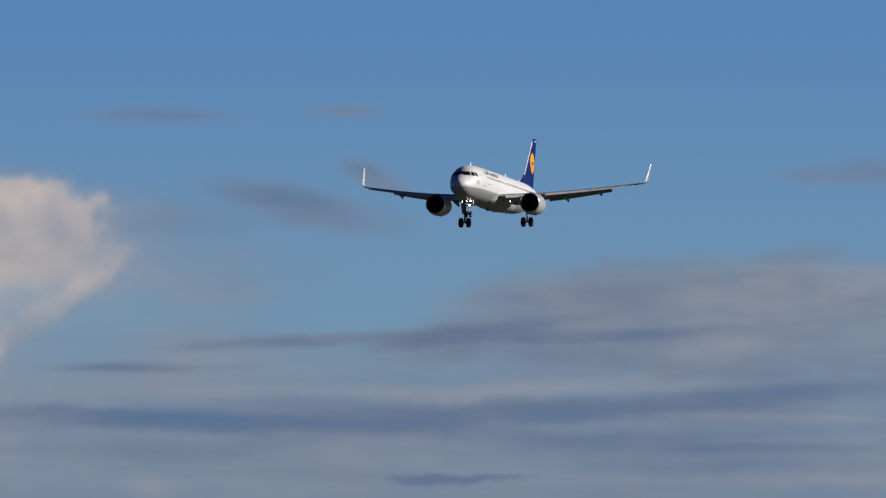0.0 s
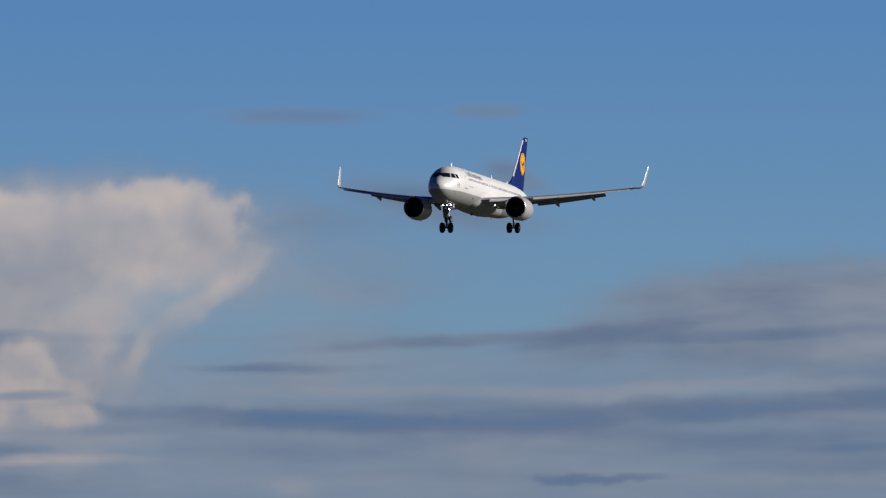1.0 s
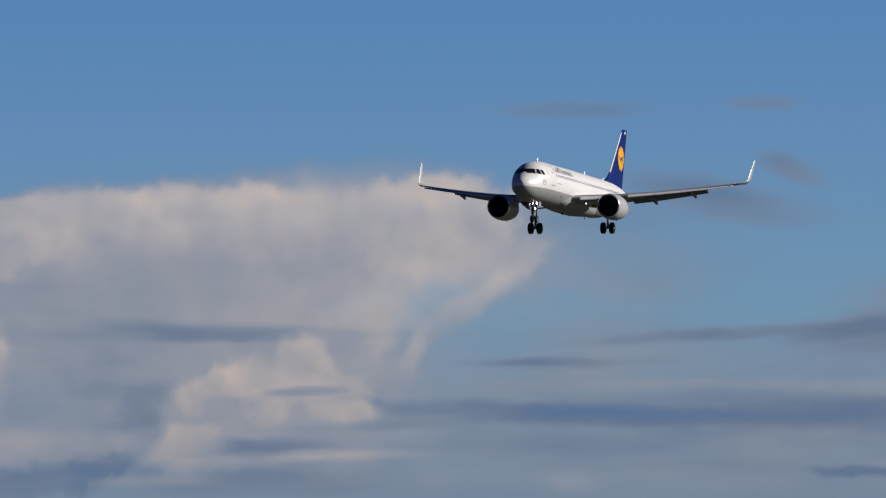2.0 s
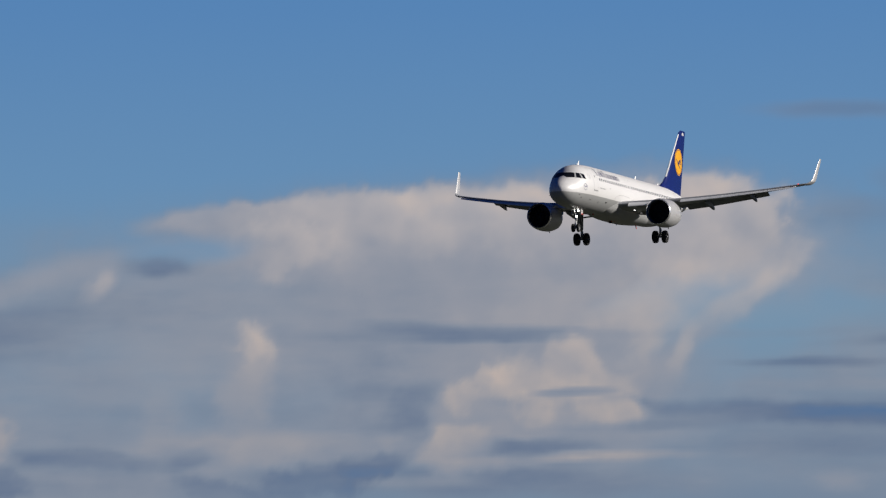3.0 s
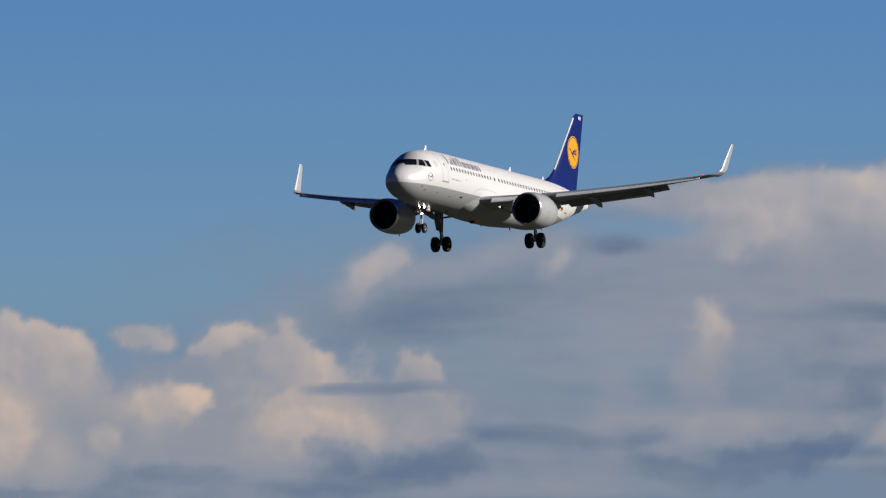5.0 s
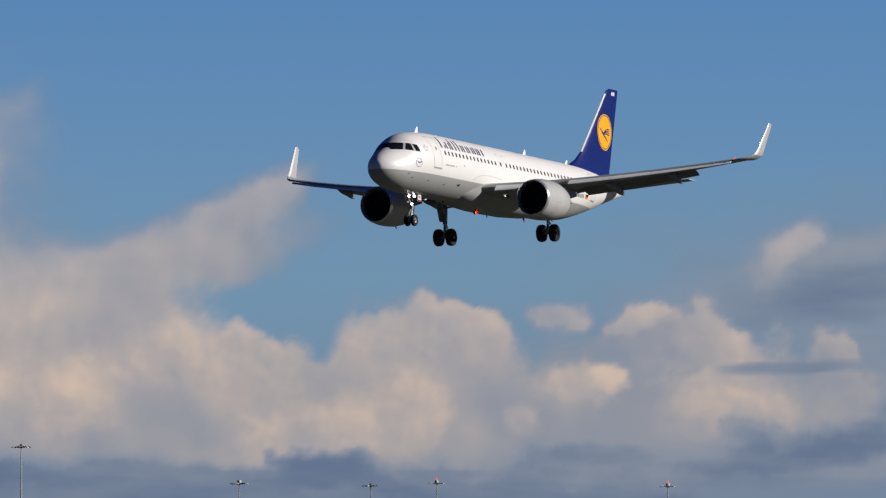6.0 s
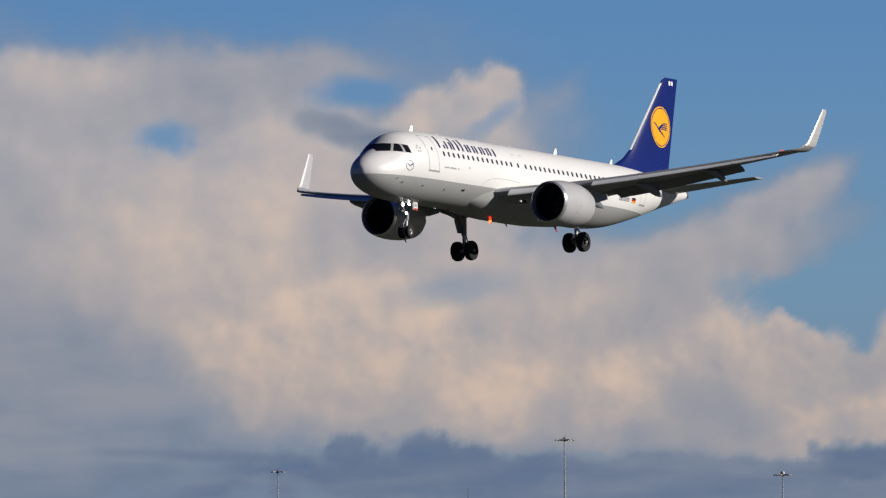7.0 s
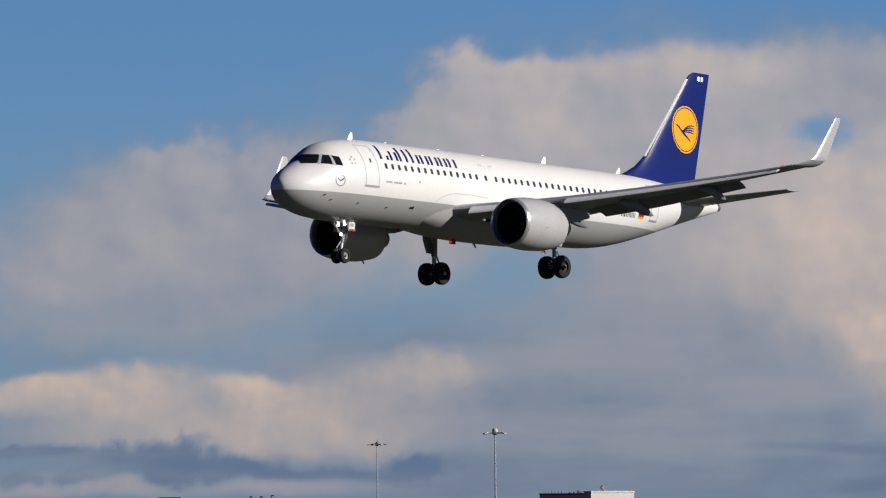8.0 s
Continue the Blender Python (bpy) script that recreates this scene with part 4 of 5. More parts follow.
puff(9.52, 0.85, 1.97, 0.066, 0, 0.4, 0.42, 0.8)
puff(-0.09, 0.80, 1.17, 0.103, 0, 0.7, 0.4, 0.6)
puff(4.14, 3.10, 0.61, 0.197, 8, 0.9, 0.62, 0.2)
puff(-1.51, 2.42, 0.89, 0.132, 12, 0.75, 0.5, 0.8)
puff(-7.83, 0.51, 1.13, 0.103, 0, 0.81, 0.15, 0.4)
puff(-1.95, 1.20, 0.38, 0.305, 0, 0.85, 0.53, 0.35)
puff(11.24, 2.51, 0.94, 0.117, 0, 0.6, 0.46, 0.6)
puff(2.92, 1.56, 0.42, 0.258, 0, 0.65, 0.64, 0.4)
puff(-17.19, 0.50, 0.89, 0.122, -5, 0.88, 0.11, 0.35)
puff(3.15, 0.76, 1.03, 0.103, 0, 0.6, 0.24, 0.6)
puff(-6.62, 2.38, 0.56, 0.188, 18, 0.6, 0.5, 0.7)
puff(-8.02, 1.12, 0.38, 0.282, 20, 0.8, 0.705, 0.5)
puff(-7.18, 0.94, 0.56, 0.188, -25, 0.6, 0.42, 0.6)
puff(2.31, 3.04, 0.85, 0.122, 2, 0.6, 0.68, 0.5)
puff(-9.28, 3.46, 0.40, 0.258, 30, 0.95, 0.66, 0.22)
puff(0.50, 2.98, 0.89, 0.113, 3, 0.85, 0.56, 0.3)
puff(-9.18, 0.56, 0.89, 0.113, -4, 0.81, 0.13, 0.4)
puff(6.62, 3.09, 0.70, 0.141, -12, 0.72, 0.12, 0.8)
puff(-2.83, 1.21, 0.42, 0.235, 0, 0.9, 0.63, 0.3)
puff(1.08, 0.79, 0.61, 0.160, 15, 0.54, 0.15, 0.5)
puff(-6.48, 1.77, 0.49, 0.197, -12, 0.9, -1, 0.4)
puff(2.31, 1.04, 0.52, 0.188, 0, 0.8, 0.58, 0.4)
puff(-2.92, 1.02, 0.52, 0.188, 10, 0.85, 0.605, 0.4)
puff(-6.53, 1.81, 0.52, 0.188, -12, 0.85, -1, 0.45)
puff(-5.25, 1.68, 0.30, 0.240, 0, 0.95, 0.615, 0.4)
puff(9.99, 0.96, 0.85, 0.113, 0, 0.45, 0.18, 0.9)
puff(-2.69, 1.23, 0.42, 0.226, 0, 0.9, 0.59, 0.3)
puff(-15.22, 1.23, 0.42, 0.226, 5, 0.85, 0.57, 0.7)
puff(0.82, 2.71, 0.45, 0.211, 10, 0.85, 0.64, 0.4)
puff(4.37, 2.16, 0.33, 0.282, 30, 0.5, -1, 0.9)
puff(-5.83, 2.09, 0.28, 0.329, 0, 0.5, -1, 0.9)
puff(-2.69, 1.54, 0.38, 0.244, 0, 0.95, 0.61, 0.2)
puff(0.22, 2.62, 0.56, 0.160, 10, 0.6, 0.42, 0.6)
puff(6.95, 1.43, 1.17, 0.075, 0, 0.5, 0.2, 0.7)
puff(-3.34, 1.60, 0.38, 0.235, 0, 0.9, 0.5, 0.3)
puff(-4.84, 1.63, 0.38, 0.235, -20, 0.9, 0.6, 0.25)

# heads and streaks
puff(3.95, 3.04, 0.52, 0.169, 4, 0.7, 0.68, 0.5)
puff(-2.88, 1.65, 0.38, 0.226, -15, 0.95, 0.53, 0.2)
puff(5.55, 2.96, 0.66, 0.122, 0, 0.41, 0.16, 1)
puff(-2.28, 0.79, 0.61, 0.132, -8, 0.54, 0.13, 0.5)
puff(-18.35, 1.16, 0.66, 0.122, 0, 0.8, 0.68, 0.4)
puff(8.59, 1.06, 1.41, 0.056, 0, 0.35, 0.2, 0.8)
puff(3.27, 1.48, 0.38, 0.211, 0, 0.65, 0.64, 0.4)
puff(1.57, 1.56, 0.28, 0.282, 0, 0.6, 0.3, 0.5)
puff(-2.60, 1.02, 0.42, 0.188, 0, 0.85, 0.63, 0.3)
puff(-4.88, 1.31, 0.28, 0.282, 0, 0.5, 0.52, 0.7)
puff(3.29, 1.88, 0.42, 0.188, 15, 0.5, 0.5, 0.8)
puff(9.99, 1.20, 1.41, 0.056, 2, 0.45, 0.17, 0.8)
puff(4.74, 2.97, 0.29, 0.273, 0, 0.85, 0.64, 0.25)
puff(-10.35, 0.43, 1.03, 0.075, 2, 0.7, 0.34, 0.5)
puff(5.09, 1.04, 1.03, 0.075, 0, 0.45, 0.22, 0.8)
puff(-5.95, 0.91, 0.42, 0.179, 15, 0.85, 0.64, 0.6)
puff(-6.53, 2.78, 0.45, 0.169, 32, 0.85, 0.54, 0.45)
puff(-5.31, 1.07, 0.26, 0.282, 25, 0.8, 0.645, 0.6)
puff(10.68, 1.58, 1.17, 0.056, 3, 0.54, 0.17, 0.8)
puff(-2.55, 1.51, 0.28, 0.235, -20, 0.85, 0.58, 0.35)
puff(-1.75, 1.23, 0.23, 0.282, 0, 0.8, 0.54, 0.4)
puff(-14.41, 2.15, 0.28, 0.235, 30, 0.5, -1, 0.8)
puff(6.02, 1.56, 1.41, 0.047, 0, 0.4, 0.44, 0.7)
puff(8.16, 2.08, 0.85, 0.075, 10, 0.54, 0.16, 0.8)
puff(6.76, 1.97, 1.22, 0.052, 3, 0.85, 0.14, 0.6)
puff(-1.99, 0.79, 0.61, 0.103, -8, 0.54, 0.14, 0.5)
puff(-9.46, 1.98, 0.45, 0.110, 6, 0.42, -1, 0.8)
puff(-4.84, 1.69, 0.33, 0.188, -15, 0.9, 0.6, 0.25)
puff(-8.39, 0.33, 0.94, 0.066, 0, 0.6, 0.28, 0.6)
puff(9.29, 1.90, 0.94, 0.066, 0, 0.5, 0.4, 0.7)
puff(2.55, 1.51, 0.28, 0.211, 0, 0.85, 0.64, 0.3)
puff(-6.95, 0.42, 0.70, 0.085, 0, 0.72, 0.17, 0.5)
puff(-6.20, 1.73, 0.28, 0.211, 0, 0.6, -1, 0.5)
puff(-5.78, 0.44, 0.56, 0.103, -10, 0.81, 0.14, 0.4)
puff(10.59, 0.83, 0.85, 0.066, 0, 0.5, 0.46, 0.7)
puff(5.32, 1.98, 1.41, 0.038, 0, 0.3, 0.24, 0.9)
puff(2.22, 2.00, 0.94, 0.056, 0, 0.45, 0.16, 0.7)
puff(0.50, 1.50, 0.19, 0.282, 8, 0.6, 0.56, 0.6)
puff(-0.22, 1.23, 0.19, 0.282, 0, 0.5, 0.5, 0.7)
puff(-0.78, 0.99, 0.75, 0.070, -3, 0.54, 0.15, 0.5)
puff(-14.97, 3.70, 0.28, 0.188, 10, 0.6, 0.58, 0.5)
puff(9.66, 2.04, 1.13, 0.047, -2, 0.63, 0.15, 0.7)
puff(2.83, 1.04, 0.66, 0.080, -4, 0.54, 0.14, 0.5)
puff(2.90, 1.07, 0.80, 0.066, 3, 0.51, 0.15, 0.5)
puff(-5.30, 1.08, 0.20, 0.263, 30, 0.9, 0.65, 0.6)
puff(-10.21, 3.62, 0.42, 0.122, 5, 0.85, -1, 0.6)
puff(-17.33, 0.62, 0.28, 0.179, 0, 0.88, 0.1, 0.28)
puff(2.06, 1.08, 0.42, 0.117, 0, 0.8, 0.58, 0.5)
puff(-9.56, 1.97, 0.42, 0.117, 15, 0.4, 0.36, 0.9)
puff(-6.60, 0.46, 0.66, 0.075, 0, 0.54, 0.16, 0.5)
puff(-0.82, 1.00, 0.75, 0.066, 0, 0.51, 0.15, 0.6)
puff(-6.15, 1.70, 0.28, 0.164, 0, 0.6, -1, 0.5)
puff(-10.26, 3.25, 0.45, 0.103, -22, 0.45, 0.16, 0.7)
puff(-16.02, 0.43, 0.75, 0.061, 0, 0.81, 0.14, 0.45)
puff(7.61, 1.52, 0.80, 0.056, -3, 0.6, 0.46, 0.9)
puff(0.60, 1.78, 0.16, 0.282, -5, 0.7, 0.58, 0.5)
puff(3.88, 1.23, 0.80, 0.056, 3, 0.48, 0.18, 0.6)
puff(-6.75, 1.58, 0.28, 0.160, 0, 0.95, 0.645, 0.2)
puff(0.30, 0.66, 0.38, 0.117, -15, 0.54, 0.16, 0.5)
puff(6.49, 0.86, 0.94, 0.047, 0, 0.4, 0.2, 0.8)
puff(-6.09, 0.51, 0.42, 0.103, 15, 0.57, 0.14, 0.4)
puff(-16.21, 0.33, 0.66, 0.066, 0, 0.7, 0.54, 0.5)
puff(-14.90, 0.32, 0.66, 0.066, 0, 0.7, 0.2, 0.5)
puff(-2.31, 2.25, 0.23, 0.188, 40, 0.75, 0.6, 0.8)
puff(-3.95, 1.22, 0.28, 0.150, 0, 0.9, 0.63, 0.3)
puff(-5.24, 1.90, 0.13, 0.150, 0, 0.9, 0.62, 0.5)
puff(-11.51, 0.62, 0.89, 0.047, -2, 0.8, 0.2, 0.5)
puff(1.32, 1.09, 0.26, 0.160, 25, 0.45, 0.19, 0.7)
puff(-3.90, 1.50, 0.28, 0.141, 0, 0.6, 0.42, 0.6)
puff(-6.20, 1.67, 0.28, 0.141, 0, 0.6, -1, 0.6)
puff(-3.48, 1.79, 0.26, 0.150, 0, 0.95, 0.615, 0.2)
puff(5.45, 3.82, 0.61, 0.061, 0, 0.5, 0.13, 0.8)
puff(-13.57, 2.05, 0.20, 0.188, 0, 0.6, 0.5, 0.6)
puff(3.76, 1.74, 0.14, 0.258, -20, 0.7, 0.58, 0.9)
puff(1.97, 1.45, 0.16, 0.226, -28, 0.42, 0.18, 0.8)
puff(-11.86, 3.21, 0.23, 0.160, 0, 0.75, -1, 0.6)
puff(10.45, 1.09, 0.94, 0.038, 0, 0.54, 0.17, 0.6)
puff(-16.58, 1.14, 0.34, 0.120, -5, 0.9, 0.72, 0.6)
puff(11.33, 3.39, 0.33, 0.103, 0, 0.63, 0.12, 0.8)
puff(-3.76, 0.67, 0.45, 0.075, 2, 0.57, 0.13, 0.45)
puff(-2.69, 0.81, 0.28, 0.117, 25, 0.48, 0.18, 0.5)
puff(-9.77, 0.67, 0.23, 0.141, -20, 0.85, 0.12, 0.3)

# scraps and thin bands
puff(2.03, 2.04, 0.56, 0.056, -4, 0.7, 0.2, 0.7)
puff(1.95, 1.45, 0.14, 0.226, -28, 0.42, 0.18, 0.8)
puff(-15.18, 0.49, 0.28, 0.113, 0, 0.81, 0.14, 0.4)
puff(-6.06, 0.53, 0.26, 0.122, 0, 0.85, 0.13, 0.3)
puff(-1.80, 0.99, 0.33, 0.094, 0, 0.8, 0.53, 0.4)
puff(0.53, 1.96, 0.20, 0.150, -15, 0.7, 0.64, 0.4)
puff(-10.20, 3.63, 0.28, 0.103, -8, 0.7, -1, 0.6)
puff(-10.39, 3.30, 0.28, 0.103, -18, 0.42, 0.16, 0.6)
puff(3.46, 1.87, 0.23, 0.122, 20, 0.3, 0.28, 0.9)
puff(-1.90, 1.55, 0.18, 0.16, 0, 0.95, 0.61, 0.2)
puff(-9.21, 3.33, 0.38, 0.075, 38, 0.42, -1, 0.6)
puff(-17.88, 0.44, 0.38, 0.075, 5, 0.81, 0.13, 0.4)
puff(10.36, 1.35, 0.85, 0.033, -1, 0.6, 0.5, 0.8)
puff(-6.44, 1.49, 0.21, 0.132, 0, 0.9, 0.615, 0.25)
puff(-9.86, 3.15, 0.33, 0.085, -28, 0.72, 0.14, 0.5)
puff(-10.32, 0.66, 0.20, 0.141, 0, 0.85, 0.12, 0.3)
puff(-4.08, 1.77, 0.20, 0.120, 0, 0.9, 0.58, 0.4)
puff(-0.21, 2.59, 0.29, 0.094, 0, 0.51, 0.1, 0.6)
puff(-1.87, 1.55, 0.17, 0.16, 0, 0.95, 0.545, 0.2)
puff(-18.35, 0.64, 0.52, 0.052, 2, 0.85, 0.13, 0.4)
puff(5.32, 1.74, 0.70, 0.038, 0, 0.72, 0.16, 0.6)
puff(3.20, 1.79, 0.19, 0.141, -30, 0.7, 0.6, 0.5)
puff(1.87, 0.78, 0.47, 0.056, 0, 0.6, 0.5, 0.7)
puff(-11.83, 3.22, 0.23, 0.113, 0, 0.5, -1, 0.8)
puff(8.35, 1.57, 0.56, 0.047, 0, 0.5, 0.5, 0.7)
puff(3.48, 0.99, 0.61, 0.042, 0, 0.8, 0.52, 0.6)
puff(2.04, 1.18, 0.38, 0.066, 5, 0.7, 0.6, 0.5)
puff(7.20, 3.33, 0.26, 0.094, -20, 0.77, 0.12, 0.7)
puff(7.89, 0.83, 0.56, 0.042, 0, 0.9, 0.13, 0.5)
puff(3.53, 1.34, 0.28, 0.085, 0, 0.8, 0.64, 0.4)
puff(-2.14, 2.39, 0.20, 0.113, 50, 0.75, 0.64, 0.6)
puff(-2.13, 1.39, 0.52, 0.042, 3, 0.7, 0.2, 0.6)
puff(10.82, 2.69, 0.35, 0.061, 6, 0.45, 0.16, 0.8)
puff(0.02, 1.03, 0.28, 0.075, -10, 0.48, 0.14, 0.5)
puff(10.87, 3.34, 0.28, 0.070, 0, 0.54, 0.14, 0.8)
puff(-2.17, 1.39, 0.52, 0.038, 0, 0.8, 0.26, 0.5)
puff(0.06, 1.00, 0.23, 0.075, 20, 0.48, 0.14, 0.5)
puff(-18.54, 0.42, 0.23, 0.075, 0, 0.72, 0.14, 0.4)
puff(1.76, 1.25, 0.28, 0.061, 8, 0.42, 0.18, 0.7)
puff(-4.37, 0.89, 0.14, 0.122, 0, 0.7, 0.66, 0.5)
puff(2.50, 1.96, 0.52, 0.033, 0, 0.36, 0.12, 0.8)
puff(5.37, 0.76, 0.19, 0.085, 0, 0.5, 0.48, 0.9)
puff(-11.46, 0.33, 0.28, 0.056, 10, 0.7, 0.2, 0.5)
puff(2.64, 2.02, 0.47, 0.033, 0, 0.36, 0.14, 0.8)
puff(-5.08, 0.50, 0.33, 0.047, 0, 0.7, 0.24, 0.5)
puff(6.99, 3.87, 0.28, 0.052, 0, 0.45, 0.14, 0.8)
puff(-3.67, 1.27, 0.16, 0.085, 0, 0.95, 0.735, 0.3)
puff(-0.74, 2.42, 0.14, 0.094, 40, 0.7, 0.58, 0.8)
puff(-9.12, 3.36, 0.19, 0.066, 38, 0.3, -1, 0.7)
puff(9.05, 1.99, 0.28, 0.042, 0, 0.5, 0.4, 0.8)
puff(-5.11, 0.51, 0.28, 0.042, 0, 0.6, 0.22, 0.6)
puff(-11.50, 0.62, 0.28, 0.033, 0, 0.6, 0.2, 0.6)
puff(3.20, 1.51, 0.26, 0.033, 2, 0.51, 0.14, 0.7)
puff(3.06, 0.96, 0.28, 0.028, 0, 0.8, 0.54, 0.5)

# late light in the western bank, shade low down, and thin blue gaps
puff(-10.59, 1.62, 0.75, 0.350, 10, 0.3, 0.74, 0.8)
puff(-11.10, 2.45, 0.50, 0.380, 25, 0.5, 0.72, 0.8)
puff(-12.03, 2.30, 0.55, 0.300, 10, 0.45, 0.70, 0.8)
puff(-12.05, 2.15, 0.95, 0.520, 0, 0.5, 0.65, 0.8)
puff(-13.00, 3.74, 0.95, 0.200, 4, 0.45, 0.68, 0.7)
puff(-14.20, 0.88, 0.95, 0.330, 0, 0.6, 0.28, 0.7)
puff(-10.00, 0.43, 1.05, 0.190, 0, 0.8, 0.13, 0.4)
puff(-9.00, 0.45, 0.90, 0.150, 0, 0.6, 0.16, 0.5)
puff(-10.40, 1.05, 0.60, 0.250, 0, 0.4, 0.50, 0.8)
puff(-9.75, 0.60, 0.30, 0.130, 12, 0.75, 0.13, 0.4)
puff(-2.10, 0.68, 0.75, 0.150, 6, 0.6, 0.14, 0.5)
puff(-1.60, 0.84, 0.32, 0.120, -15, 0.55, 0.14, 0.5)
puff(-2.75, 0.55, 0.40, 0.110, 0, 0.6, 0.15, 0.5)
puff(-8.05, 3.74, 0.30, 0.500, -25, 0.45, -1, 1.0)
puff(-8.72, 3.22, 0.42, 0.280, 38, 0.5, 0.58, 0.9)
puff(-8.55, 3.55, 0.30, 0.120, 35, 0.35, 0.60, 0.9)

puff(-18.35, 1.93, 0.70, 0.320, 0, 0.5, 0.52, 0.8)
# lit rim of the anvil over the eastern heads, blue shade beside them
puff(4.55, 2.20, 0.75, 0.110, 38, 0.45, 0.64, 0.6)
puff(4.05, 1.72, 0.34, 0.090, 62, 0.45, 0.62, 0.6)
puff(1.86, 1.25, 0.22, 0.200, -20, 0.6, 0.17, 0.5)
puff(1.50, 0.92, 0.34, 0.130, 18, 0.55, 0.16, 0.5)
puff(0.02, 2.69, 0.45, 0.100, 4, 0.6, -1, 0.6)
puff(-0.20, 2.58, 0.20, 0.070, 0, 0.6, 0.10, 0.5)
puff(-14.30, 1.18, 0.38, 0.350, 0, 0.6, 0.32, 0.6)
puff(-17.30, 0.60, 0.42, 0.160, 0, 0.9, 0.11, 0.3)
puff(-9.40, 0.60, 0.20, 0.150, 0, 0.85, 0.13, 0.3)
puff(-8.70, 0.55, 0.25, 0.120, 0, 0.8, 0.13, 0.3)
puff(-6.30, 0.55, 0.16, 0.120, 0, 0.8, 0.13, 0.3)

# the long dark sheet in the east and its streaks
puff(9.90, 2.17, 1.60, 0.300, 7, 0.7, 0.29, 0.2)
puff(10.60, 2.38, 0.90, 0.130, 4, 0.6, 0.40, 0.3)
puff(8.10, 2.03, 0.90, 0.065, 8, 0.7, 0.16, 0.4)
puff(9.20, 2.02, 1.30, 0.050, 3, 0.6, 0.15, 0.4)
puff(9.40, 1.62, 1.10, 0.055, 0, 0.5, 0.42, 0.5)
puff(10.20, 1.38, 0.80, 0.120, 0, 0.6, 0.15, 0.4)
puff(8.20, 1.40, 0.70, 0.090, 6, 0.6, 0.15, 0.4)

# billows inside the clouds, their tone painted brighter on the side towards the sun
swell = billow(GU, GV, 0.80, 91, 5, 0.46) - billow(GU + 0.11, GV + 0.09, 0.80, 91, 5, 0.46)
knob = billow(GU, GV, 0.30, 301, 4, 0.5) - billow(GU + 0.045, GV + 0.040, 0.30, 301, 4, 0.5)
tone = np.clip(tone + 0.11 * cover * knob * np.clip((tone - 0.5) / 0.12, 0, 1) * np.clip((2.4 - GV) / 0.8, 0.25, 1), 0, 1)
tone = np.clip(tone + cover * (0.24 * swell * np.clip(tone * 2 - 0.4, 0.1, 1) + 0.06 * billow(GU, GV * 1.8, 1.3, 131, 6, 0.5)), 0, 1)
tone = np.clip(tone + cover * np.interp(GU, (-12.0, -8.0, -4.0, -1.0, 2.0), (0.005, 0.005, -0.02, -0.035, -0.03)), 0, 1)
sheet = np.clip((0.50 - tone) / 0.2, 0, 1) * cover
tone = np.clip(tone + 0.16 * sheet * billow(GU, GV * 5.5, 1.5, 211, 6, 0.55), 0, 1)
cover = np.clip(cover + 0.25 * billow(GU, GV * 2.2, 0.7, 171) * cover * (1 - cover) * 4, 0, 1)

bk = bpy.data.materials.new("sky_backdrop")
bk.use_nodes = True
nt = bk.node_tree
nt.nodes.clear()


def node(kind, **inputs):
    n = nt.nodes.new(kind)
    for key, value in inputs.items():
        n.inputs[key].default_value = value
    return n


def ramp_of(stops, source):
    n = nt.nodes.new("ShaderNodeValToRGB")
    el = n.color_ramp.elements
    while len(el) < len(stops):
        el.new(0.5)
    for e, (at, col) in zip(el, stops):
        e.position, e.color = at, srgb(*col)
    nt.links.new(source, n.inputs[0])
    return n.outputs[0]


def attribute(name):
    n = nt.nodes.new("ShaderNodeAttribute")
    n.attribute_name = name
    return n.outputs["Fac"]


coord = nt.nodes.new("ShaderNodeTexCoord")
fine = node("ShaderNodeTexNoise", Scale=0.045, Detail=5.0, Roughness=0.6)
nt.links.new(coord.outputs["Object"], fine.inputs["Vector"])
soft = nt.nodes.new("ShaderNodeMath")
soft.operation = "MULTIPLY_ADD"
soft.inputs[1].default_value, soft.inputs[2].default_value = 0.022, -0.011
nt.links.new(fine.outputs[0], soft.inputs[0])
plus = nt.nodes.new("ShaderNodeMath")
plus.operation = "ADD"
nt.links.new(attribute("tone"), plus.inputs[0])
nt.links.new(soft.outputs[0], plus.inputs[1])
high = nt.nodes.new("ShaderNodeMapRange")
high.inputs["From Min"].default_value, high.inputs["From Max"].default_value = 0.0, R_SKY * math.sin(radians(6.0))
split = nt.nodes.new("ShaderNodeSeparateXYZ")
nt.links.new(coord.outputs["Object"], split.inputs[0])
nt.links.new(split.outputs["Z"], high.inputs["Value"])
sky_col = ramp_of(((0.0, (115, 131, 153)), (0.17, (115, 139, 163)), (0.36, (112, 147, 175)), (0.55, (101, 141, 180)), (0.78, (87, 132, 181)), (1.0, (79, 127, 181))), high.outputs[0])
cloud_col = ramp_of(((0.0, (84, 112, 149)), (0.12, (101, 117, 143)), (0.28, (124, 135, 153)), (0.45, (146, 151, 163)), (0.60, (175, 172, 174)), (0.75, (203, 189, 179)), (1.0, (225, 203, 185))), plus.outputs[0])
# lit cloud colours are tinted warmer low down, like sunlight through more air
air = nt.nodes.new("ShaderNodeValToRGB")
air.color_ramp.elements[0].position, air.color_ramp.elements[0].color = 0.20, (1.0, 0.925, 0.875, 1)
air.color_ramp.elements[1].position, air.color_ramp.elements[1].color = 0.52, (0.955, 0.955, 0.985, 1)
nt.links.new(high.outputs[0], air.inputs[0])
lit = nt.nodes.new("ShaderNodeMapRange")
lit.inputs["From Min"].default_value, lit.inputs["From Max"].default_value = 0.35, 0.60
nt.links.new(plus.outputs[0], lit.inputs["Value"])
tint = nt.nodes.new("ShaderNodeMix")
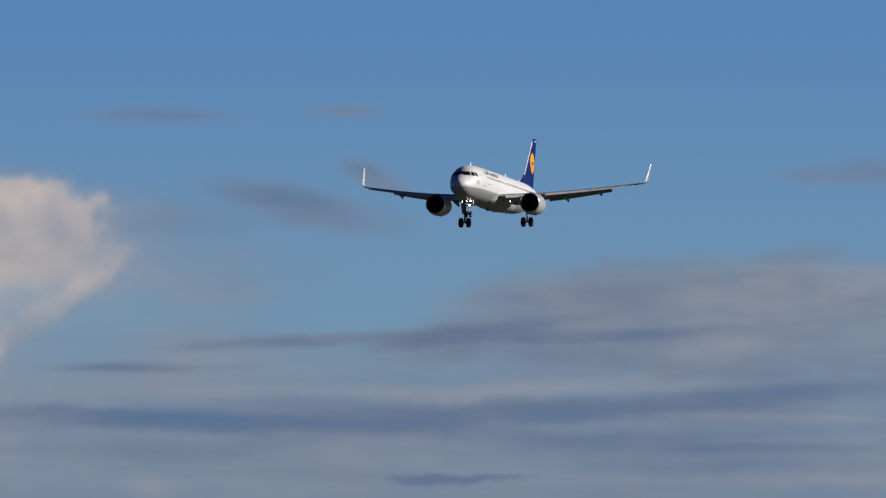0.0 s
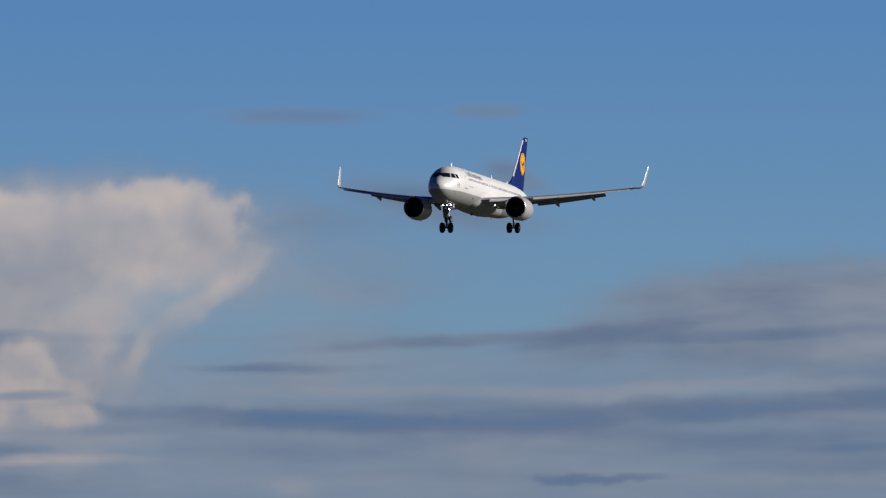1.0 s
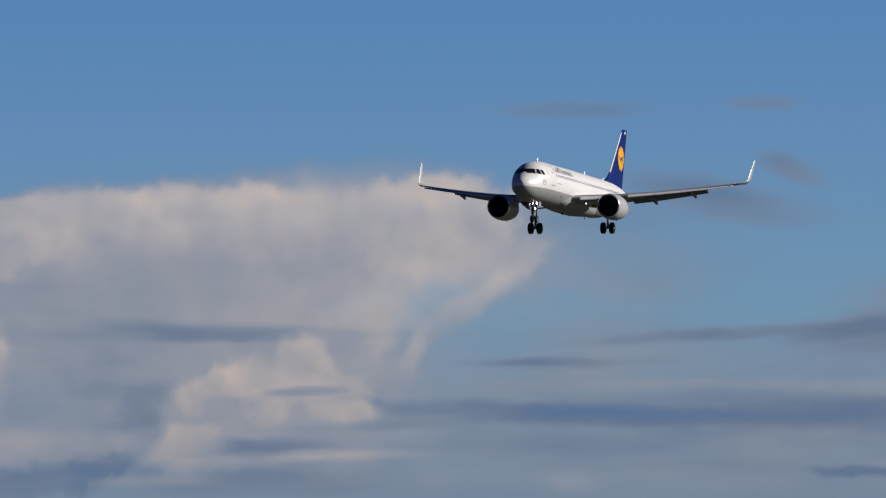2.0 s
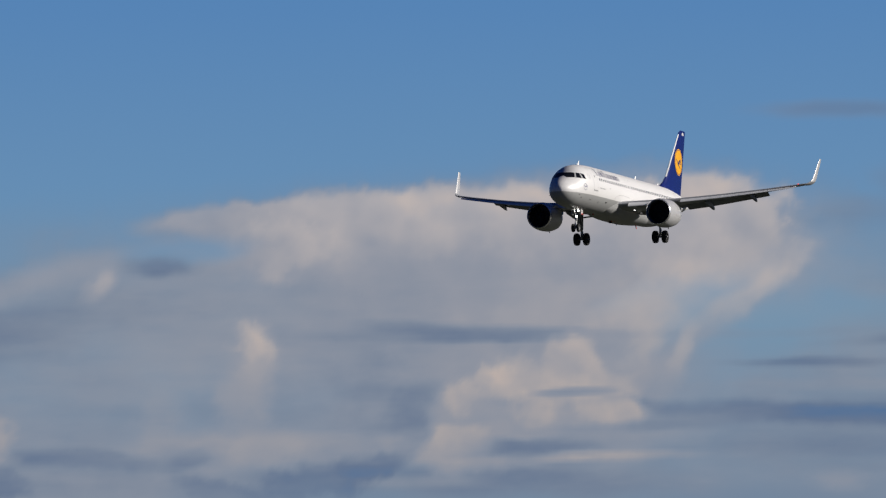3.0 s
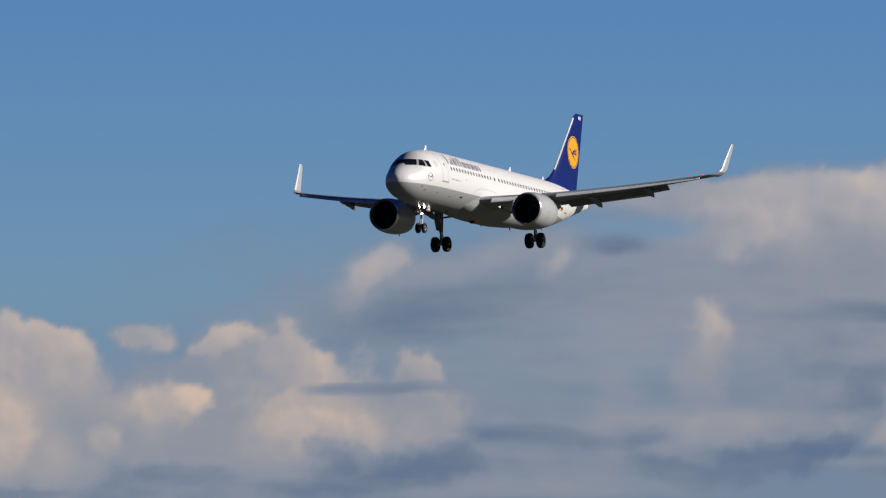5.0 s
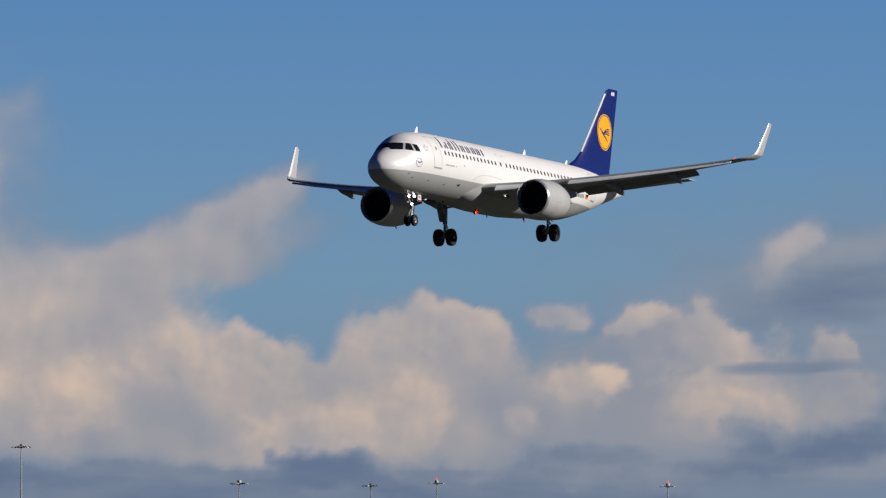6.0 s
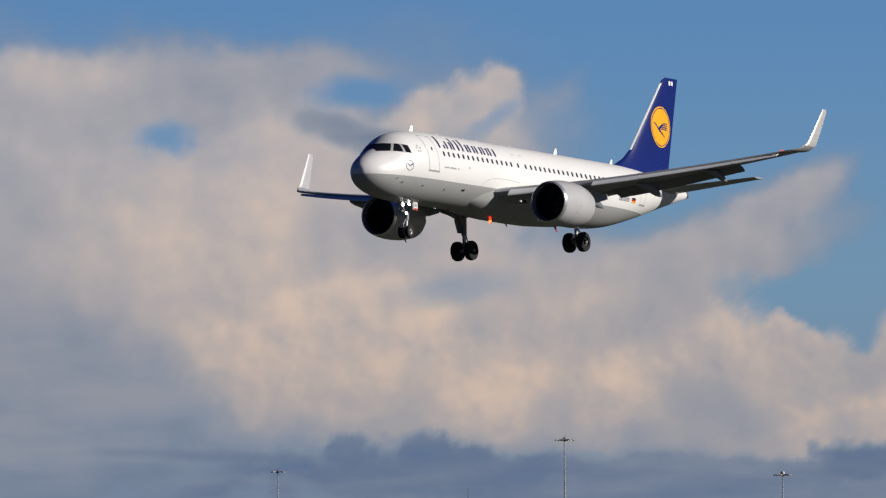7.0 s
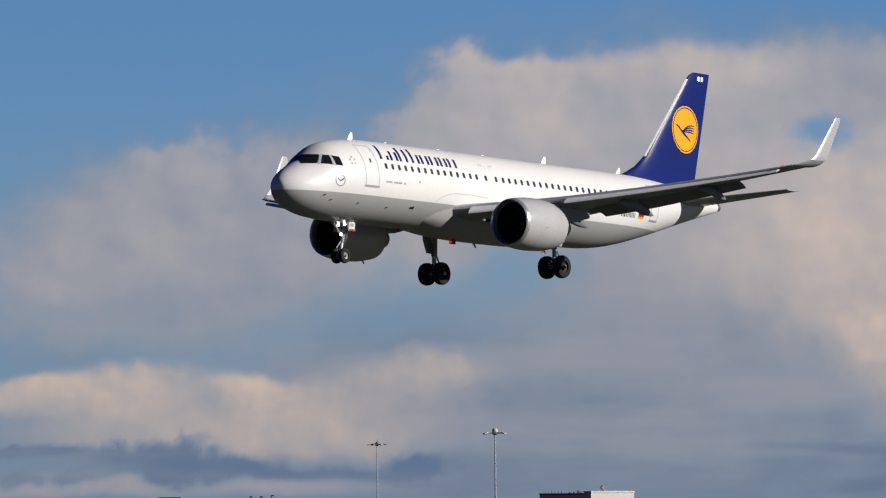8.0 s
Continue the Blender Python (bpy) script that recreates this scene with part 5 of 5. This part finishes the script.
tint.data_type, tint.blend_type = "RGBA", "MULTIPLY"
nt.links.new(lit.outputs[0], tint.inputs["Factor"])
nt.links.new(cloud_col, tint.inputs["A"])
nt.links.new(air.outputs[0], tint.inputs["B"])
cloud_col = tint.outputs["Result"]
mixc = nt.nodes.new("ShaderNodeMix")
mixc.data_type = "RGBA"
nt.links.new(attribute("cover"), mixc.inputs["Factor"])
nt.links.new(sky_col, mixc.inputs["A"])
nt.links.new(cloud_col, mixc.inputs["B"])
# the backdrop glows with these colours, painted cloud light and shade included
em = nt.nodes.new("ShaderNodeEmission")
nt.links.new(mixc.outputs["Result"], em.inputs[0])
outp = nt.nodes.new("ShaderNodeOutputMaterial")
nt.links.new(em.outputs[0], outp.inputs[0])

au, av = np.radians(GU.ravel()), np.radians(GV.ravel())
places = np.stack([R_SKY * np.sin(au) * np.cos(av), R_SKY * np.cos(au) * np.cos(av), R_SKY * np.sin(av)], 1)
me = bpy.data.meshes.new("backdrop")
idx = np.arange(nu * nv).reshape(nv, nu)
quads = np.stack([idx[:-1, :-1], idx[:-1, 1:], idx[1:, 1:], idx[1:, :-1]], -1).reshape(-1, 4)
me.vertices.add(nu * nv)
me.vertices.foreach_set("co", places.ravel())
me.loops.add(quads.size)
me.loops.foreach_set("vertex_index", quads.ravel())
me.polygons.add(len(quads))
me.polygons.foreach_set("loop_start", np.arange(0, quads.size, 4))
me.update(calc_edges=True)
for name, values in (("cover", cover), ("tone", tone)):
    me.attributes.new(name, "FLOAT", "POINT").data.foreach_set("value", values.ravel().astype(np.float32))
me.materials.append(bk)
backdrop = new("backdrop", me)
backdrop.location.z = 4.0
tagged(backdrop, "blue evening sky with sunlit cloud banks", "sky", kind="structure")

# ---- far airfield: floodlight masts and buildings ----
def flood_mast(x, y, top, dome, red, turn):
    """A tapered pole with a crown of floodlights."""
    mast = thing("floodlight_mast", "tall steel floodlight mast with lamps and white dome" if dome else "tall steel floodlight mast with a crown of lamps", "light mast", "floodlight masts")
    mast.location = (x, y, 0)
    mast.rotation_euler[2] = radians(turn)
    part("pole", loft([[(r * math.cos(2 * math.pi * i / 12), r * math.sin(2 * math.pi * i / 12), z) for i in range(12)]
                       for z, r in ((0, 0.30), (0.5, 0.25), (top * 0.5, 0.18), (top, 0.11))]), MASTM, mast, "tapered steel pole")
    part("hub", loft([[(r * math.cos(2 * math.pi * i / 16), r * math.sin(2 * math.pi * i / 16), top + z) for i in range(16)]
                      for z, r in ((-0.35, 0.2), (-0.2, 0.5), (0.15, 0.5), (0.25, 0.2))]), FLOOD, mast)
    for k in range(6):
        a = 2 * math.pi * k / 6 + 0.2
        c, s = math.cos(a), math.sin(a)
        arm = part("arm", tube((0.4 * c, 0.4 * s, top), (1.75 * c, 1.75 * s, top + 0.06), 0.11, 0.09, 8), FLOOD, mast)
        m = Matrix.Translation((1.9 * c, 1.9 * s, top + 0.0)) @ Matrix.Rotation(a, 4, "Z") @ Matrix.Rotation(radians(16), 4, "Y")
        bm = box(0, 0, 0, 0.85, 0.68, 0.26, 0.05)
        bmesh.ops.transform(bm, matrix=m, verts=bm.verts)
        part("floodlight", bm, CLADL if k % 2 else FLOOD, mast, "pale floodlight" if k % 2 else "dark floodlight")
    if dome:
        part("dome", loft([[(r * math.cos(2 * math.pi * i / 16), r * math.sin(2 * math.pi * i / 16), top + z) for i in range(16)]
                           for z, r in ((0.2, 0.52), (0.5, 0.56), (0.75, 0.48), (0.92, 0.25))]), CLADL, mast, "white dome")
    else:
        part("hoist_cap", loft([[(r * math.cos(2 * math.pi * i / 10), r * math.sin(2 * math.pi * i / 10), top + z) for i in range(10)]
                                for z, r in ((0.2, 0.5), (0.55, 0.28), (0.75, 0.06))]), FLOOD, mast)
        part("rod", tube((0.15, 0, top + 0.5), (0.2, 0, top + 1.35), 0.05, 0.04, 6), FLOOD, mast)
    if red:
        part("obstruction_lamp", tube((0, 0.25, top + 1.0), (0, 0.25, top + 1.5), 0.2, 0.16, 10), REDLAMP, mast, "red obstruction lamp")
    return mast


for spec in (
    (-241.3, 1607.0, 24.62, 0, 0, 10),
    (-422.9, 2194.6, 22.69, 0, 0, 40),
    (-170.7, 1907.4, 18.36, 1, 1, 20),
    (-203.1, 1718.0, 16.88, 1, 0, 70),
    (-438.8, 1580.2, 23.65, 0, 0, 5),
    (-320.7, 1236.1, 21.18, 1, 0, 30),
    (-182.4, 1841.0, 17.19, 0, 0, 55),
    (-107.1, 1912.0, 17.56, 1, 1, 15),
    (9.3, 1950.0, 17.67, 0, 1, 25),
):
    flood_mast(*spec)

px, py, pz = (-308.3, 1874.8, 15.1)
pole = thing("aerial_pole", "thin dark aerial pole on the airfield", "pole")
pole.location = (px, py, 0)
part("shaft", tube((0, 0, 0), (0, 0, pz), 0.16, 0.07, 8), FLOOD, pole)
part("base", box(0, 0, 0.3, 0.8, 0.8, 0.6, 0.05), CLADL, pole)

for px, py, pz in ((-399.2, 1341.9, 10.4), (-397.2, 1342.5, 10.4), (-395.1, 1343.1, 10.6)):
    lp = thing("apron_lamp", "short lamp post with a tilted floodlight", "lamp post", "apron lamps")
    lp.location = (px, py, 0)
    part("post", tube((0, 0, 0), (0, 0, pz), 0.09, 0.06, 8), FLOOD, lp)
    bm = box(0, 0, 0, 0.7, 0.4, 0.25, 0.05)
    bmesh.ops.transform(bm, matrix=Matrix.Translation((0.15, 0, pz + 0.05)) @ Matrix.Rotation(radians(-20), 4, "Y"), verts=bm.verts)
    part("lamp_head", bm, FLOOD, lp)


def block(name, label, a, b, deep, mat, roofmat):
    """A long flat-roofed building between two corners of its front."""
    a, b = Vector(a), Vector(b)
    h = (a.z + b.z) / 2
    a, b = Vector((a.x, a.y, 0)), Vector((b.x, b.y, 0))
    along = (b - a).normalized()
    back = Vector((-along.y, along.x, 0))
    ob = thing(name, label, "building")
    ob.matrix_basis = Matrix.Translation((a + b) / 2) @ Matrix((along, back, Vector((0, 0, 1)))).transposed().to_4x4()
    w = (b - a).length
    part("wall", box(0, deep / 2, h / 2 - 0.15, w, deep, h - 0.3), mat, ob, smooth=False)
    part("roof", box(0, deep / 2, h - 0.15, w + 0.3, deep + 0.3, 0.3, 0.04), roofmat, ob, smooth=False)
    n = int(w / 3)
    for k in range(n):
        part("window", box(-w / 2 + (k + 0.5) * w / n, -0.03, h - 3.0, w / n * 0.7, 0.1, 1.3), PANE, ob, smooth=False)
    part("door", box(-w / 2 + 2.0, -0.04, 1.05, 1.0, 0.12, 2.1), FLOOD, ob, smooth=False)
    return ob, w, h


ob, w, h = block("terminal_block", "long dark blue clad airfield building with roof plant", (-490.0, 1939.1, 13.5), (-475.6, 1942.6, 13.4), 18, CLADD, CLADD)
for k in range(6):
    part("vent_pipe", tube((-w / 2 + 1.6 + 0.95 * k, 1.5, h), (-w / 2 + 1.6 + 0.95 * k, 1.5, h + 0.35 + 0.2 * (k % 3)), 0.09, 0.09, 8), FLOOD, ob)
part("plant_box", box(w / 2 - 2.6, 2.0, h + 0.4, 3.0, 2.2, 0.8, 0.06), CLADL, ob, "white roof plant box")
part("plant_box", box(w / 2 - 5.6, 2.0, h + 0.2, 1.6, 1.6, 0.4, 0.06), CLADL, ob, "white roof plant box")
ob, w, h = block("pale_hall", "pale clad hall with a bright roof edge", (-473.2, 1932.9, 14.0), (-463.9, 1947.0, 13.9), 3, CLADL, CLADL)
part("parapet", box(0, -0.06, h - 0.25, w + 0.34, 0.2, 0.5, 0.04), CLADL, ob, "bright roof edge", smooth=False)
bm = slab([(w * -0.12, 1.5, h), (w * -0.02, 1.5, h), (w * -0.10, 1.5, h + 0.75), (w * -0.03, 1.5, h + 1.6), (w * -0.16, 1.5, h + 1.6), (w * -0.2, 1.5, h + 0.9)], (0, 1, 0), 0.5)
part("roof_vane", bm, FLOOD, ob, "dark bent roof cowl", smooth=False)
block("blue_shed", "low shed with a blue metal roof", (-685.0, 2195.6, 14.7), (-678.1, 2197.8, 14.7), 10, CLADL, BLUE)



def motions():
    walk(plane, [
        (0, pose(111.635, 801.925, 50.816, 0.084, -1.778, -113.117)),
        (0.5, pose(98.627, 772.451, 48.897, -0.084, -1.825, -112.958)),
        (0.8, pose(90.827, 754.748, 47.750, -0.492, -1.823, -112.914)),
        (1, pose(85.628, 742.939, 46.988, -0.883, -1.783, -112.780)),
        (1.2, pose(80.431, 731.123, 46.227, -1.042, -1.787, -112.718)),
        (1.5, pose(72.637, 713.387, 45.090, -1.099, -1.750, -112.495)),
        (1.7, pose(67.443, 701.556, 44.333, -1.106, -1.867, -112.561)),
        (2.8, pose(38.899, 636.373, 40.205, -0.164, -2.004, -112.577)),
        (3, pose(33.713, 624.502, 39.460, 0.236, -2.146, -112.632)),
        (3.2, pose(28.529, 612.624, 38.717, 0.772, -2.435, -112.592)),
        (3.5, pose(20.755, 594.795, 37.605, 1.238, -2.753, -112.522)),
        (3.8, pose(12.984, 576.953, 36.497, 1.490, -2.766, -112.376)),
        (4, pose(7.805, 565.051, 35.761, 1.498, -2.838, -112.228)),
        (4.2, pose(2.628, 553.142, 35.026, 1.479, -2.858, -112.101)),
        (5.3, pose(-25.826, 487.533, 31.016, 0.906, -2.815, -111.896)),
        (5.5, pose(-30.995, 475.584, 30.293, 0.721, -2.843, -111.900)),
        (5.8, pose(-38.746, 457.649, 29.211, 0.826, -2.643, -111.920)),
        (6, pose(-43.912, 445.684, 28.492, 1.106, -2.584, -111.848)),
        (6.2, pose(-49.076, 433.714, 27.774, 1.465, -2.477, -111.940)),
        (6.3, pose(-51.658, 427.726, 27.416, 1.729, -2.442, -112.050)),
        (6.5, pose(-56.820, 415.746, 26.701, 2.212, -2.502, -112.177)),
        (6.8, pose(-64.562, 397.764, 25.632, 2.380, -2.435, -112.313)),
        (7, pose(-69.721, 385.769, 24.922, 2.227, -2.466, -112.493)),
        (7.2, pose(-74.879, 373.767, 24.213, 1.713, -2.525, -112.618)),
        (7.5, pose(-82.613, 355.753, 23.153, 1.527, -2.572, -112.869)),
        (7.7, pose(-87.768, 343.736, 22.448, 0.974, -2.474, -112.845)),
        (7.8, pose(-90.344, 337.725, 22.097, 0.922, -2.421, -112.818)),
        (8, pose(-95.497, 325.699, 21.395, 0.838, -2.317, -112.781)),
    ])
    turn = [(0.2 * k, 25 + 360 * (0.2 * k - 1.5) / 1.1) for k in range(41)]
    walk(rotor, [(t, pose(-14.4, 0, -2.43, 0, 0, a)) for t, a in turn])


motions()
